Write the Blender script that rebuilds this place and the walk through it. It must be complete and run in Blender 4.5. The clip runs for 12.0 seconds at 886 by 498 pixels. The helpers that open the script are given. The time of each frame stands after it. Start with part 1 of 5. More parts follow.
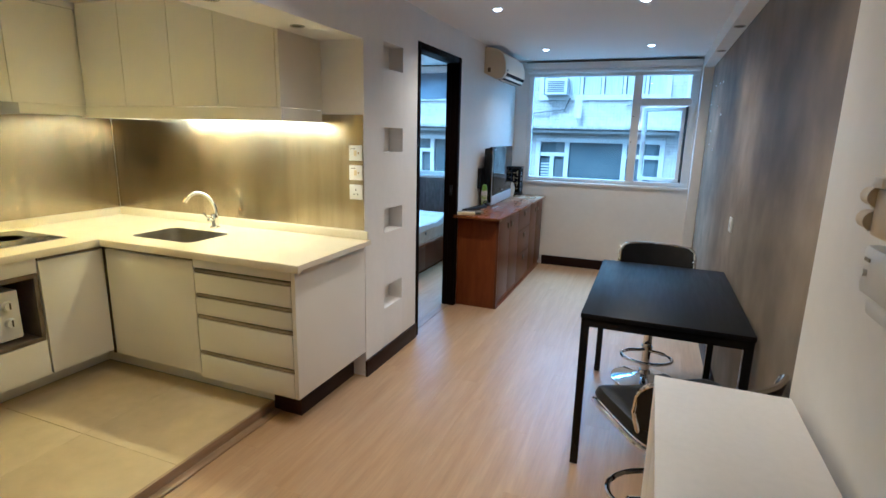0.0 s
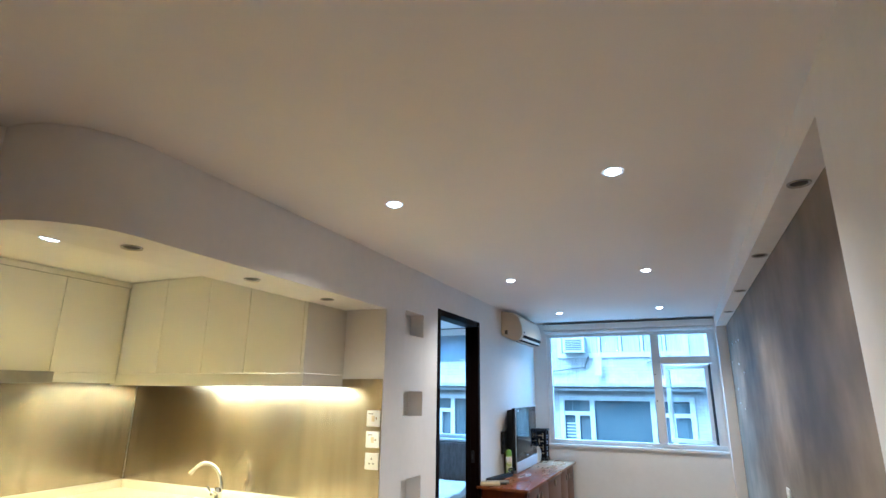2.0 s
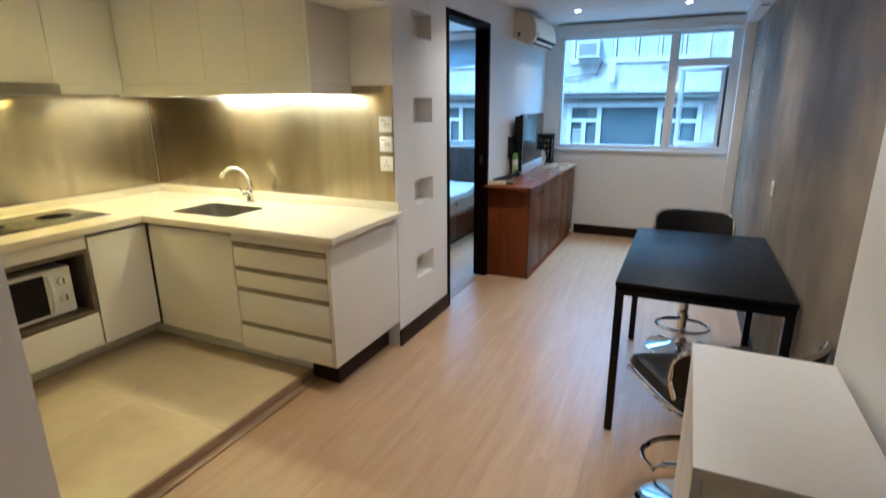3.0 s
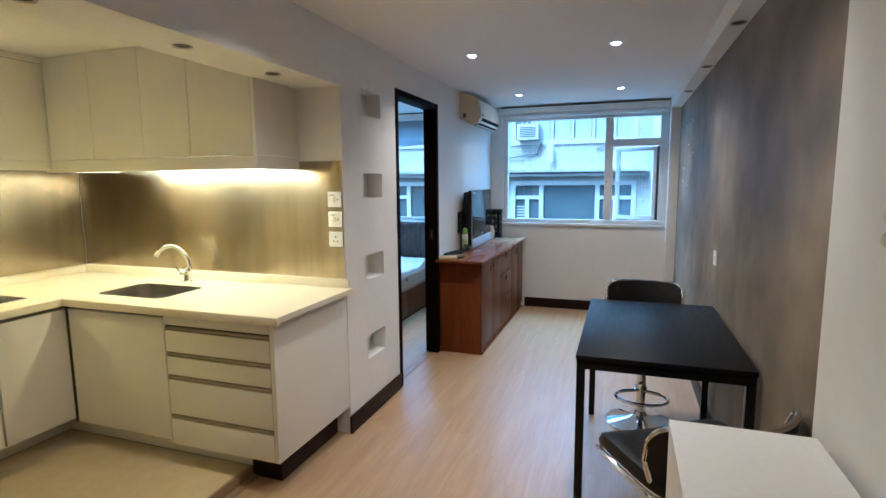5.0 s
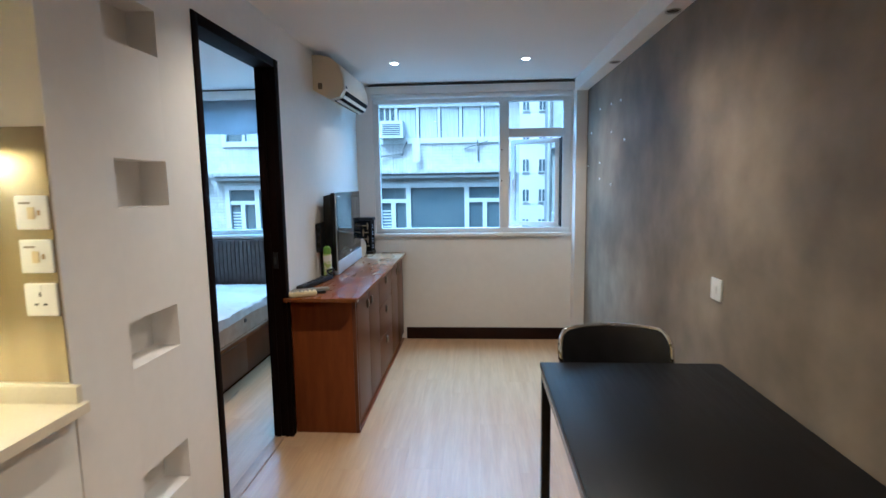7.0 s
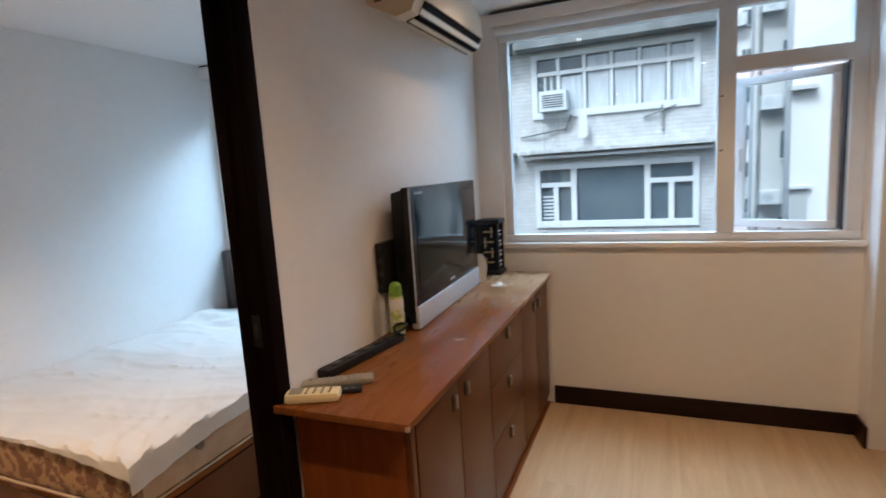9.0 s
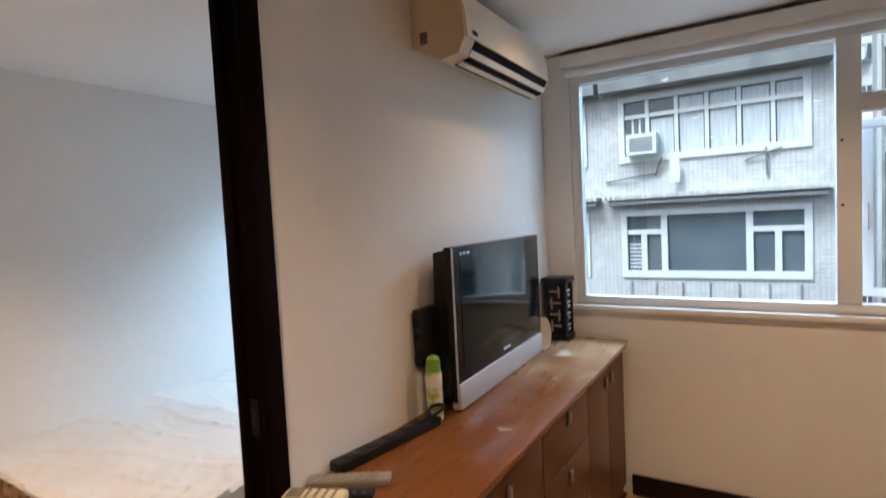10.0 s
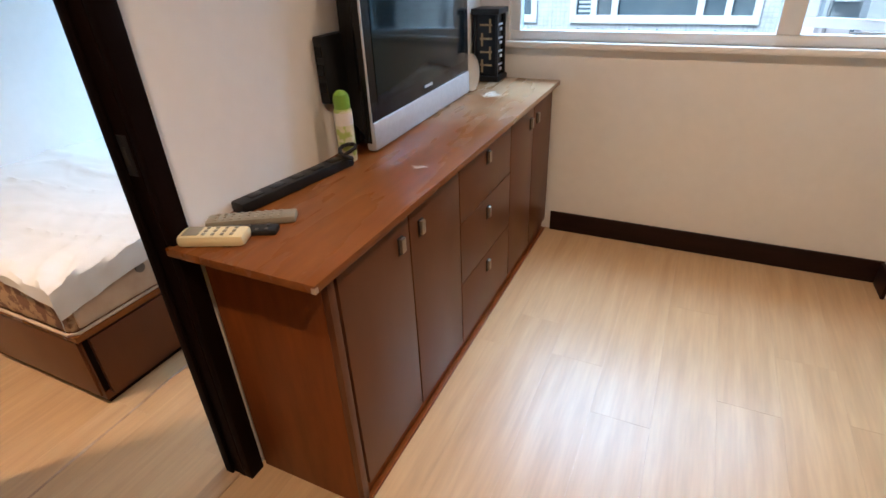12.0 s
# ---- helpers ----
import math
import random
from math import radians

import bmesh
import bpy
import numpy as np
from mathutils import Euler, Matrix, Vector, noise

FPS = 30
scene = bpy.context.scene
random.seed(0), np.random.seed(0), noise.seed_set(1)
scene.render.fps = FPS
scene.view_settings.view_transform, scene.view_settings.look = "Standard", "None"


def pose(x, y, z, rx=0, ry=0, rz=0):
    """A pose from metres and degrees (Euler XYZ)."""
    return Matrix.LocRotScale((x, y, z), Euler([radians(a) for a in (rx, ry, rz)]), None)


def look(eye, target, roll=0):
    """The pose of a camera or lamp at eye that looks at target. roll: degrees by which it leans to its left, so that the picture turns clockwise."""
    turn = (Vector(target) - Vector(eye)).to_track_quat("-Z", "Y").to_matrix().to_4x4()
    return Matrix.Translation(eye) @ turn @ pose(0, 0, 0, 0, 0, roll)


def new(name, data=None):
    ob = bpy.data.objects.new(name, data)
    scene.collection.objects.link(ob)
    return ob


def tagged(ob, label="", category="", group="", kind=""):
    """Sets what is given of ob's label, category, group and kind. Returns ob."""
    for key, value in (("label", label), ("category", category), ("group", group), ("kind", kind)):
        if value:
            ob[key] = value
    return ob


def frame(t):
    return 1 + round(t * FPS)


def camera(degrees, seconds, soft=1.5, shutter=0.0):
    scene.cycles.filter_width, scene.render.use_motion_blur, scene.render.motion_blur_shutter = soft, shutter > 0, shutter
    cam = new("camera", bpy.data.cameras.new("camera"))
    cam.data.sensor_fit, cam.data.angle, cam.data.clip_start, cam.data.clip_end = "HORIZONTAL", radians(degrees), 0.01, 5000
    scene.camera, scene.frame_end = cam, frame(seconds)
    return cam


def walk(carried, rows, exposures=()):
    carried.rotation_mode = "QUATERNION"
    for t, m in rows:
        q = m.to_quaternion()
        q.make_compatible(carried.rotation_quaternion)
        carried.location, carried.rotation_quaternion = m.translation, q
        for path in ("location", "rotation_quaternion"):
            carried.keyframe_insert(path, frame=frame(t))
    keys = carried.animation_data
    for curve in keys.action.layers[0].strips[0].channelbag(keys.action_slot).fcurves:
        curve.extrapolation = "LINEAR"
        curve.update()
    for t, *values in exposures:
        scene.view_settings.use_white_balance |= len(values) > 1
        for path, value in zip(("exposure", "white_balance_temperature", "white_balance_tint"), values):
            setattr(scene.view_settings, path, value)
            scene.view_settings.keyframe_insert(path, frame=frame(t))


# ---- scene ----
cam = camera(80.7, 12.0, shutter=0.35)
PATH = [
    (0, (-0.107, 0.092, 1.496), (-0.822, 1.909, 1.063), 1.3),
    (0.5, (-0.113, 0.096, 1.513), (-0.862, 1.923, 1.19), 1.0),
    (1, (-0.115, 0.109, 1.529), (-0.916, 1.941, 1.541), 0.7),
    (1.5, (-0.11, 0.108, 1.512), (-0.892, 1.887, 1.985), 0.6),
    (2, (-0.1, 0.088, 1.524), (-0.888, 1.849, 2.051), 0.6),
    (2.5, (-0.105, 0.083, 1.49), (-0.951, 1.894, 1.441), -0.1),
    (3, (-0.114, 0.083, 1.495), (-0.923, 1.83, 0.953), -0.4),
    (3.2, (-0.112, 0.092, 1.484), (-0.9, 1.818, 0.853), -0.3),
    (4.8, (-0.155, 0.137, 1.486), (-0.824, 2.003, 1.214), -0.3),
    (5, (-0.167, 0.155, 1.471), (-0.815, 2.029, 1.213), -0.5),
    (5.5, (-0.245, 0.39, 1.426), (-0.648, 2.313, 1.054), 0.4),
    (6, (-0.324, 0.676, 1.42), (-0.463, 2.597, 0.882), 1.3),
    (6.5, (-0.487, 1.057, 1.413), (-0.599, 3.012, 1.006), 0.1),
    (6.7, (-0.526, 1.218, 1.425), (-0.642, 3.194, 1.144), -0.4),
    (8.3, (-0.683, 2.68, 1.446), (-1.02, 4.641, 1.238), -2.5),
    (8.5, (-0.667, 2.847, 1.449), (-1.095, 4.789, 1.231), -2.9),
    (9, (-0.657, 3.157, 1.428), (-1.417, 4.984, 1.138), -3.6),
    (9.5, (-0.66, 3.342, 1.419), (-1.652, 5.038, 1.046), -3.7),
    (10, (-0.645, 3.452, 1.475), (-1.689, 5.154, 1.361), -2.9),
    (10.5, (-0.624, 3.494, 1.469), (-1.633, 5.219, 1.532), -3.1),
    (11, (-0.619, 3.493, 1.434), (-1.531, 5.21, 0.965), -2.9),
    (11.5, (-0.618, 3.517, 1.388), (-1.412, 5.129, 0.51), -2.1),
    (12, (-0.619, 3.583, 1.372), (-1.394, 5.14, 0.384), -2.6),
]
EXPOSURE = [(0, 1.12, 4250, 6), (0.8, 1.2, 4220, 6), (1.6, 1.52, 4140, 6), (2.1, 1.58, 4140, 6), (2.5, 1.16, 4130, 6), (3.0, 1.13, 4230, 6), (4.8, 1.12, 4230, 6), (5.5, 1.07, 4120, 6),
            (6.0, 0.95, 4200, 6), (6.5, 1.19, 4270, 6), (8.5, 0.83, 5600, 15), (9.5, 0.85, 6150, 23), (10.5, 0.98, 6200, 20), (11.0, 0.79, 6350, 26), (11.5, 1.13, 6200, 25), (12, 1.36, 5550, 18)]
walk(cam, [(t, look(eye, target, roll)) for t, eye, target, roll in PATH], EXPOSURE)

# ---- light ----
world = bpy.data.worlds.new("sky")
scene.world = world
world.use_nodes = True
wn = world.node_tree
sky = wn.nodes.new("ShaderNodeTexSky")
sky.sky_type, sky.sun_disc = "NISHITA", False
sky.sun_elevation, sky.sun_rotation = radians(50), radians(200)
sky.air_density, sky.dust_density = 1.0, 4.0
wn.links.new(sky.outputs["Color"], wn.nodes["Background"].inputs["Color"])
wn.nodes["Background"].inputs["Strength"].default_value = 0.15


def lamp(name, kind, m, energy, color, **more):
    data = bpy.data.lights.new(name, kind)
    data.energy, data.color = energy, color
    if kind == "AREA":
        data.shape, data.size, data.size_y = "RECTANGLE", more["size"], more["size_y"]
    if kind == "SPOT":
        data.spot_size, data.spot_blend, data.shadow_soft_size = radians(more["cone"]), more.get("blend", 0.6), more.get("soft", 0.03)
    if kind == "SUN":
        data.angle = radians(more["angle"])
    ob = new(name, data)
    ob.matrix_basis = m
    return ob


WARM = (1.0, 0.69, 0.385)
TUBE = (1.0, 0.59, 0.085)
DAY = (0.54, 0.82, 1.0)
lamp("sun", "SUN", look((0, 0, 0), (0.25, 0.55, -0.8)), 2.1, (0.90, 0.97, 1.0), angle=20)
# sky light falling in through the two windows, from above the heads of the openings
lamp("sky_living", "AREA", look((-0.63, 7.6, 3.55), (-0.63, 4.6, 0.95)), 94, DAY, size=2.4, size_y=1.8)
lamp("sky_bedroom", "AREA", look((-2.95, 7.6, 3.55), (-2.95, 4.8, 0.95)), 84, DAY, size=2.0, size_y=1.8)
CEIL = 2.30
DOWN = [(-1.155, 1.93), (-0.255, 1.93), (-1.155, 3.64), (-0.243, 3.64), (-1.165, 5.35), (-0.225, 5.32)]
for (x, y), watts in zip(DOWN, (20, 25, 24, 29, 7, 24)):
    lamp("downlight_beam", "SPOT", pose(x, y, CEIL - 0.026), watts, WARM, cone=134, blend=1.0, soft=0.025)
lamp("bedroom_beam", "SPOT", pose(-2.55, 3.72, CEIL - 0.04), 58, WARM, cone=120, blend=0.9, soft=0.025)
KLAMP = (-2.72, 1.48)
lamp("kitchen_beam", "SPOT", pose(KLAMP[0], KLAMP[1], 2.170), 7.5, TUBE, cone=168, blend=0.8, soft=0.05)
lamp("tube_beam", "AREA", pose(-2.60, 2.400, 1.548, 0, 0, 0), 4.4, TUBE, size=1.30, size_y=0.02)
lamp("hood_beam", "AREA", pose(-3.53, 1.72, 1.528), 2.9, TUBE, size=0.05, size_y=0.42)


# ---- materials ----
def mat(name, c1, c2=None, scale=6.0, rough=0.5, metal=0.0, bump=0.0, bscale=120.0, stretch=(1, 1, 1), rvar=0.08, lo=0.35, hi=0.65,
        spec=0.5, coat=0.0, fine=0.0, fscale=60.0, aniso=0.0):
    """Principled surface: two tones mixed by a large noise, a finer noise over them, gloss that varies, fine relief."""
    m = bpy.data.materials.new(name)
    m.use_nodes = True
    nt = m.node_tree
    n, ln = nt.nodes, nt.links
    b = n["Principled BSDF"]
    b.inputs["Metallic"].default_value = metal
    b.inputs["Specular IOR Level"].default_value = spec
    b.inputs["Coat Weight"].default_value = coat
    b.inputs["Anisotropic"].default_value = aniso
    b.inputs["Anisotropic Rotation"].default_value = 0.25 if aniso else 0.0
    tc, info = n.new("ShaderNodeTexCoord"), n.new("ShaderNodeObjectInfo")
    shift = n.new("ShaderNodeVectorMath")
    shift.operation = "MULTIPLY_ADD"
    shift.inputs[1].default_value = (1, 1, 1)
    ln.new(tc.outputs["Object"], shift.inputs[0])
    mul = n.new("ShaderNodeMath")
    mul.operation, mul.inputs[1].default_value = "MULTIPLY", 37.0
    ln.new(info.outputs["Random"], mul.inputs[0])
    ln.new(mul.outputs[0], shift.inputs[2])
    mp = n.new("ShaderNodeMapping")
    mp.inputs["Scale"].default_value = stretch
    ln.new(shift.outputs[0], mp.inputs[0])
    big = n.new("ShaderNodeTexNoise")
    big.inputs["Scale"].default_value, big.inputs["Detail"].default_value = scale, 6
    ln.new(mp.outputs[0], big.inputs["Vector"])
    ramp = n.new("ShaderNodeMapRange")
    ramp.inputs["From Min"].default_value, ramp.inputs["From Max"].default_value = lo, hi
    ln.new(big.outputs["Fac"], ramp.inputs["Value"])
    mix = n.new("ShaderNodeMix")
    mix.data_type = "RGBA"
    mix.inputs[6].default_value = (*c1, 1)
    mix.inputs[7].default_value = (*(c2 or tuple(v * 0.92 for v in c1)), 1)
    ln.new(ramp.outputs[0], mix.inputs[0])
    col = mix.outputs[2]
    if fine:
        fn = n.new("ShaderNodeTexNoise")
        fn.inputs["Scale"].default_value, fn.inputs["Detail"].default_value = fscale, 5
        ln.new(mp.outputs[0], fn.inputs["Vector"])
        fr = n.new("ShaderNodeMapRange")
        fr.inputs["From Min"].default_value, fr.inputs["From Max"].default_value = 0.3, 0.7
        fr.inputs["To Min"].default_value, fr.inputs["To Max"].default_value = 1 - fine, 1 + fine
        ln.new(fn.outputs["Fac"], fr.inputs["Value"])
        sc = n.new("ShaderNodeVectorMath")
        sc.operation = "SCALE"
        ln.new(col, sc.inputs[0])
        ln.new(fr.outputs[0], sc.inputs["Scale"])
        col = sc.outputs[0]
    ln.new(col, b.inputs["Base Color"])
    rr = n.new("ShaderNodeMapRange")
    rr.inputs["To Min"].default_value, rr.inputs["To Max"].default_value = max(0.02, rough - rvar), min(1, rough + rvar)
    ln.new(big.outputs["Fac"], rr.inputs["Value"])
    ln.new(rr.outputs[0], b.inputs["Roughness"])
    if bump:
        bn = n.new("ShaderNodeTexNoise")
        bn.inputs["Scale"].default_value, bn.inputs["Detail"].default_value = bscale, 4
        ln.new(mp.outputs[0], bn.inputs["Vector"])
        bp = n.new("ShaderNodeBump")
        bp.inputs["Strength"].default_value, bp.inputs["Distance"].default_value = bump, 0.002
        ln.new(bn.outputs["Fac"], bp.inputs["Height"])
        ln.new(bp.outputs[0], b.inputs["Normal"])
    return m


def glow(name, color, strength):
    m = bpy.data.materials.new(name)
    m.use_nodes = True
    b = m.node_tree.nodes["Principled BSDF"]
    b.inputs["Base Color"].default_value = (*color, 1)
    b.inputs["Emission Color"].default_value = (*color, 1)
    b.inputs["Emission Strength"].default_value = strength
    return m


def clear_glass(name, tint):
    m = bpy.data.materials.new(name)
    m.use_nodes = True
    b = m.node_tree.nodes["Principled BSDF"]
    b.inputs["Base Color"].default_value = (*tint, 1)
    b.inputs["Transmission Weight"].default_value = 1
    b.inputs["Roughness"].default_value = 0.0
    b.inputs["IOR"].default_value = 1.45
    return m


def tile_wall(name, c1, c2, joint, size):
    """Small square mosaic tiles with stains, for the far facades."""
    m = mat(name, c1, c2, scale=0.9, rough=0.6, fine=0.12, fscale=6, lo=0.3, hi=0.7)
    nt = m.node_tree
    n, ln = nt.nodes, nt.links
    b = n["Principled BSDF"]
    old = b.inputs["Base Color"].links[0].from_socket
    tc = n.new("ShaderNodeTexCoord")
    mp = n.new("ShaderNodeMapping")
    mp.inputs["Rotation"].default_value = (radians(90), 0, 0)
    ln.new(tc.outputs["Object"], mp.inputs[0])
    br = n.new("ShaderNodeTexBrick")
    br.offset, br.squash = 0.0, 1.0
    br.inputs["Scale"].default_value = 1
    br.inputs["Brick Width"].default_value = br.inputs["Row Height"].default_value = size
    br.inputs["Mortar Size"].default_value, br.inputs["Mortar Smooth"].default_value = size * 0.1, 0.2
    br.inputs["Color1"].default_value, br.inputs["Color2"].default_value = (1, 1, 1, 1), (0.92, 0.92, 0.92, 1)
    br.inputs["Mortar"].default_value = (*joint, 1)
    ln.new(mp.outputs[0], br.inputs["Vector"])
    mx = n.new("ShaderNodeMix")
    mx.data_type, mx.blend_type = "RGBA", "MULTIPLY"
    mx.inputs[0].default_value = 1
    ln.new(old, mx.inputs[6])
    ln.new(br.outputs["Color"], mx.inputs[7])
    ln.new(mx.outputs[2], b.inputs["Base Color"])
    return m


M_WALL = mat("white_wall_paint", (0.83, 0.81, 0.78), (0.79, 0.77, 0.74), scale=1.5, rough=0.6, bump=0.12, bscale=90, fine=0.015, fscale=20)
M_CEIL = mat("ceiling_paint", (0.86, 0.84, 0.82), (0.83, 0.81, 0.79), scale=1.0, rough=0.75, bump=0.08, bscale=60)
M_GREY = mat("grey_cement_paint", (0.150, 0.118, 0.082), (0.285, 0.230, 0.166), scale=1.15, rough=0.6, bump=0.04, bscale=30,
             stretch=(1, 1.0, 1.0), lo=0.36, hi=0.68, fine=0.22, fscale=4.5, rvar=0.1, spec=0.22)
M_PLANK = mat("pale_laminate", (0.51, 0.342, 0.183), (0.42, 0.267, 0.132), scale=2.0, rough=0.35, stretch=(11, 0.8, 1), bump=0.04, bscale=40,
              fine=0.09, fscale=8, rvar=0.05, lo=0.3, hi=0.75)
M_SUB = mat("dark_underlay", (0.12, 0.08, 0.05), rough=0.8)
M_DARK = mat("dark_brown_trim", (0.007, 0.0032, 0.0025), (0.004, 0.0022, 0.002), scale=4, rough=0.55, spec=0.04, stretch=(3, 3, 0.4), bump=0.05, bscale=50)
M_SKIRT = mat("red_brown_skirting", (0.020, 0.0075, 0.005), (0.013, 0.005, 0.004), scale=4, rough=0.45, spec=0.2, stretch=(1, 1, 6), bump=0.04, bscale=50)
M_CAB = mat("cream_cabinet_gloss", (0.79, 0.765, 0.70), (0.76, 0.735, 0.67), scale=2, rough=0.32, bump=0.02, bscale=30)
# near-black for small dark parts and for shade painted into joints
M_GAP = mat("dark_gap", (0.03, 0.028, 0.025), rough=0.7)
M_RAIL = mat("brown_grip_rail", (0.20, 0.165, 0.13), (0.15, 0.12, 0.095), scale=9, rough=0.4, metal=0.6)
M_CHAMP = mat("champagne_rail", (0.36, 0.31, 0.24), (0.30, 0.26, 0.20), scale=9, rough=0.38, metal=0.4)
M_TOP = mat("cream_worktop", (0.74, 0.68, 0.54), (0.71, 0.65, 0.51), scale=6, rough=0.30, rvar=0.02, fine=0.03, fscale=90)
# upright tone streaks paint in stains and streaky reflections alike
M_STEEL = mat("brushed_steel_sheet", (0.54, 0.47, 0.34), (0.36, 0.31, 0.21), scale=2.2, rough=0.21, metal=1.0, stretch=(5, 5, 0.4), rvar=0.02,
              lo=0.25, hi=0.75, aniso=0.8)
M_SINK = mat("satin_sink_steel", (0.45, 0.43, 0.40), (0.36, 0.35, 0.33), scale=8, rough=0.32, metal=1.0)
M_CHROME = mat("chrome", (0.80, 0.80, 0.80), rough=0.07, metal=1.0, rvar=0.03)
M_TILE = mat("cream_floor_tile", (0.72, 0.60, 0.36), (0.66, 0.54, 0.31), scale=1.6, rough=0.22, fine=0.05, fscale=12)
M_TRIMW = mat("wood_nosing", (0.42, 0.29, 0.17), (0.33, 0.22, 0.12), scale=5, rough=0.4, stretch=(8, 0.8, 8))
M_ALU = mat("aluminium_strip", (0.45, 0.42, 0.37), rough=0.35, metal=0.9)
M_PULL = mat("satin_pull_metal", (0.36, 0.30, 0.23), rough=0.4, metal=0.7)
M_WHITEP = mat("white_plastic", (0.80, 0.79, 0.76), (0.76, 0.75, 0.71), scale=10, rough=0.35)
M_OLDP = mat("yellowed_plastic", (0.72, 0.62, 0.45), (0.66, 0.56, 0.40), scale=3, rough=0.4)
M_ACFRONT = mat("air_conditioner_front", (0.82, 0.77, 0.66), (0.78, 0.72, 0.60), scale=2, rough=0.35)
M_BLACKP = mat("black_plastic", (0.010, 0.010, 0.011), (0.016, 0.016, 0.016), scale=20, rough=0.42, spec=0.25)
M_SCREEN = mat("tv_glass", (0.005, 0.009, 0.012), rough=0.09, rvar=0.02, spec=0.36)
M_BEZEL = mat("gloss_black", (0.008, 0.008, 0.009), rough=0.18, rvar=0.04, spec=0.25)
M_SILVER = mat("silver_plastic", (0.58, 0.60, 0.64), (0.54, 0.56, 0.60), scale=60, rough=0.35, metal=0.35)
M_SIDE = mat("red_brown_veneer", (0.205, 0.058, 0.010), (0.150, 0.040, 0.007), scale=1.6, spec=0.16, rough=0.34, stretch=(5, 5, 0.7), bump=0.04, bscale=60,
             fine=0.12, fscale=10, lo=0.3, hi=0.7)
M_SIDETOP = mat("red_brown_top", (0.205, 0.071, 0.017), (0.155, 0.050, 0.012), scale=1.8, spec=0.18, rough=0.28, stretch=(5, 0.8, 5), bump=0.03, bscale=60,
                fine=0.12, fscale=9, rvar=0.12, lo=0.3, hi=0.7)
M_FRONT = mat("smooth_brown_front", (0.116, 0.041, 0.015), (0.098, 0.033, 0.011), scale=1.2, spec=0.22, rough=0.34, rvar=0.03, stretch=(3, 3, 0.6), fine=0.025, fscale=10)
M_SCREEN.node_tree.nodes["Principled BSDF"].inputs["Specular Tint"].default_value = (0.5, 0.85, 1.0, 1)


def pale_end(m, start, stop):
    """A paler tone, broken up by noise, that spreads over the far end of a top, along local y."""
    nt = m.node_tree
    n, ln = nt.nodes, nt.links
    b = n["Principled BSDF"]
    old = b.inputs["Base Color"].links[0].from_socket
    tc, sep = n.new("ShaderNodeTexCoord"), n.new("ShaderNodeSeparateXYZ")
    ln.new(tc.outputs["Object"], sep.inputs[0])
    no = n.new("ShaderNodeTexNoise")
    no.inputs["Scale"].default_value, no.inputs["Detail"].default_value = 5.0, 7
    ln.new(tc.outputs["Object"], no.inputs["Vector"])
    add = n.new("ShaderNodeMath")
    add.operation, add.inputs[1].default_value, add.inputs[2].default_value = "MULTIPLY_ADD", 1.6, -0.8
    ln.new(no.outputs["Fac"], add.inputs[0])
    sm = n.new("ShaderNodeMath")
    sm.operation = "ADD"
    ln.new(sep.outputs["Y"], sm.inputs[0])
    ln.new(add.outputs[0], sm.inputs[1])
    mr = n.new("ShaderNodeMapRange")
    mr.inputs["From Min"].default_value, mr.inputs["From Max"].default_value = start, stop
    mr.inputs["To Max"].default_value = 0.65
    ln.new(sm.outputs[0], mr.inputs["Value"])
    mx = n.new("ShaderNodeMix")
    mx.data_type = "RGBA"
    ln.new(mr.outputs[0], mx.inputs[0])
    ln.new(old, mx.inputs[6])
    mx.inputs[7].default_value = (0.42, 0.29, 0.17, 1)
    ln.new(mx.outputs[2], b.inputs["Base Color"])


M_TABLE = mat("black_ash_top", (0.004, 0.004, 0.005), (0.007, 0.007, 0.008), scale=5, rough=0.36, spec=0.17, stretch=(12, 1, 1), bump=0.03, bscale=70)
M_LEATHER = mat("black_vinyl", (0.009, 0.009, 0.010), (0.014, 0.014, 0.016), scale=12, rough=0.40, spec=0.3, bump=0.2, bscale=160)
M_SHELF = mat("white_laminate", (0.78, 0.75, 0.72), (0.75, 0.72, 0.69), scale=2.5, rough=0.42, fine=0.02)
M_FRAMEW = mat("white_aluminium", (0.78, 0.79, 0.78), (0.73, 0.74, 0.74), scale=5, rough=0.35)
M_GLASS = clear_glass("window_glass", (0.79, 0.97, 0.985))
M_SHEET = mat("white_sheet", (0.65, 0.62, 0.58), (0.61, 0.575, 0.53), scale=2.5, rough=0.9, bump=0.08, bscale=40, fine=0.03, fscale=6)
M_MATT = mat("brown_brocade", (0.20, 0.10, 0.055), (0.42, 0.27, 0.14), scale=26, rough=0.8, lo=0.46, hi=0.54, bump=0.3, bscale=80)
M_MATTP = mat("beige_mattress_side", (0.50, 0.38, 0.27), (0.44, 0.32, 0.22), scale=14, rough=0.85, bump=0.2, bscale=80)
M_HEAD = mat("ribbed_grey_fabric", (0.17, 0.15, 0.145), (0.13, 0.115, 0.11), scale=10, rough=0.9, bump=0.3, bscale=220)
M_BLIND = mat("grey_blind_cloth", (0.42, 0.44, 0.47), (0.36, 0.38, 0.41), scale=3, rough=0.95, bump=0.2, bscale=300)
M_DUST = mat("pale_dust", (0.46, 0.37, 0.29), (0.34, 0.22, 0.14), scale=20, rough=0.8)
M_GREEN = mat("green_cap", (0.20, 0.38, 0.045), rough=0.35)
M_CAN = mat("can_print", (0.66, 0.64, 0.45), (0.40, 0.50, 0.12), scale=30, rough=0.35, lo=0.5, hi=0.56)
M_GOLD = mat("worn_gold_paint", (0.50, 0.36, 0.17), (0.34, 0.22, 0.10), scale=40, rough=0.4, metal=0.4)
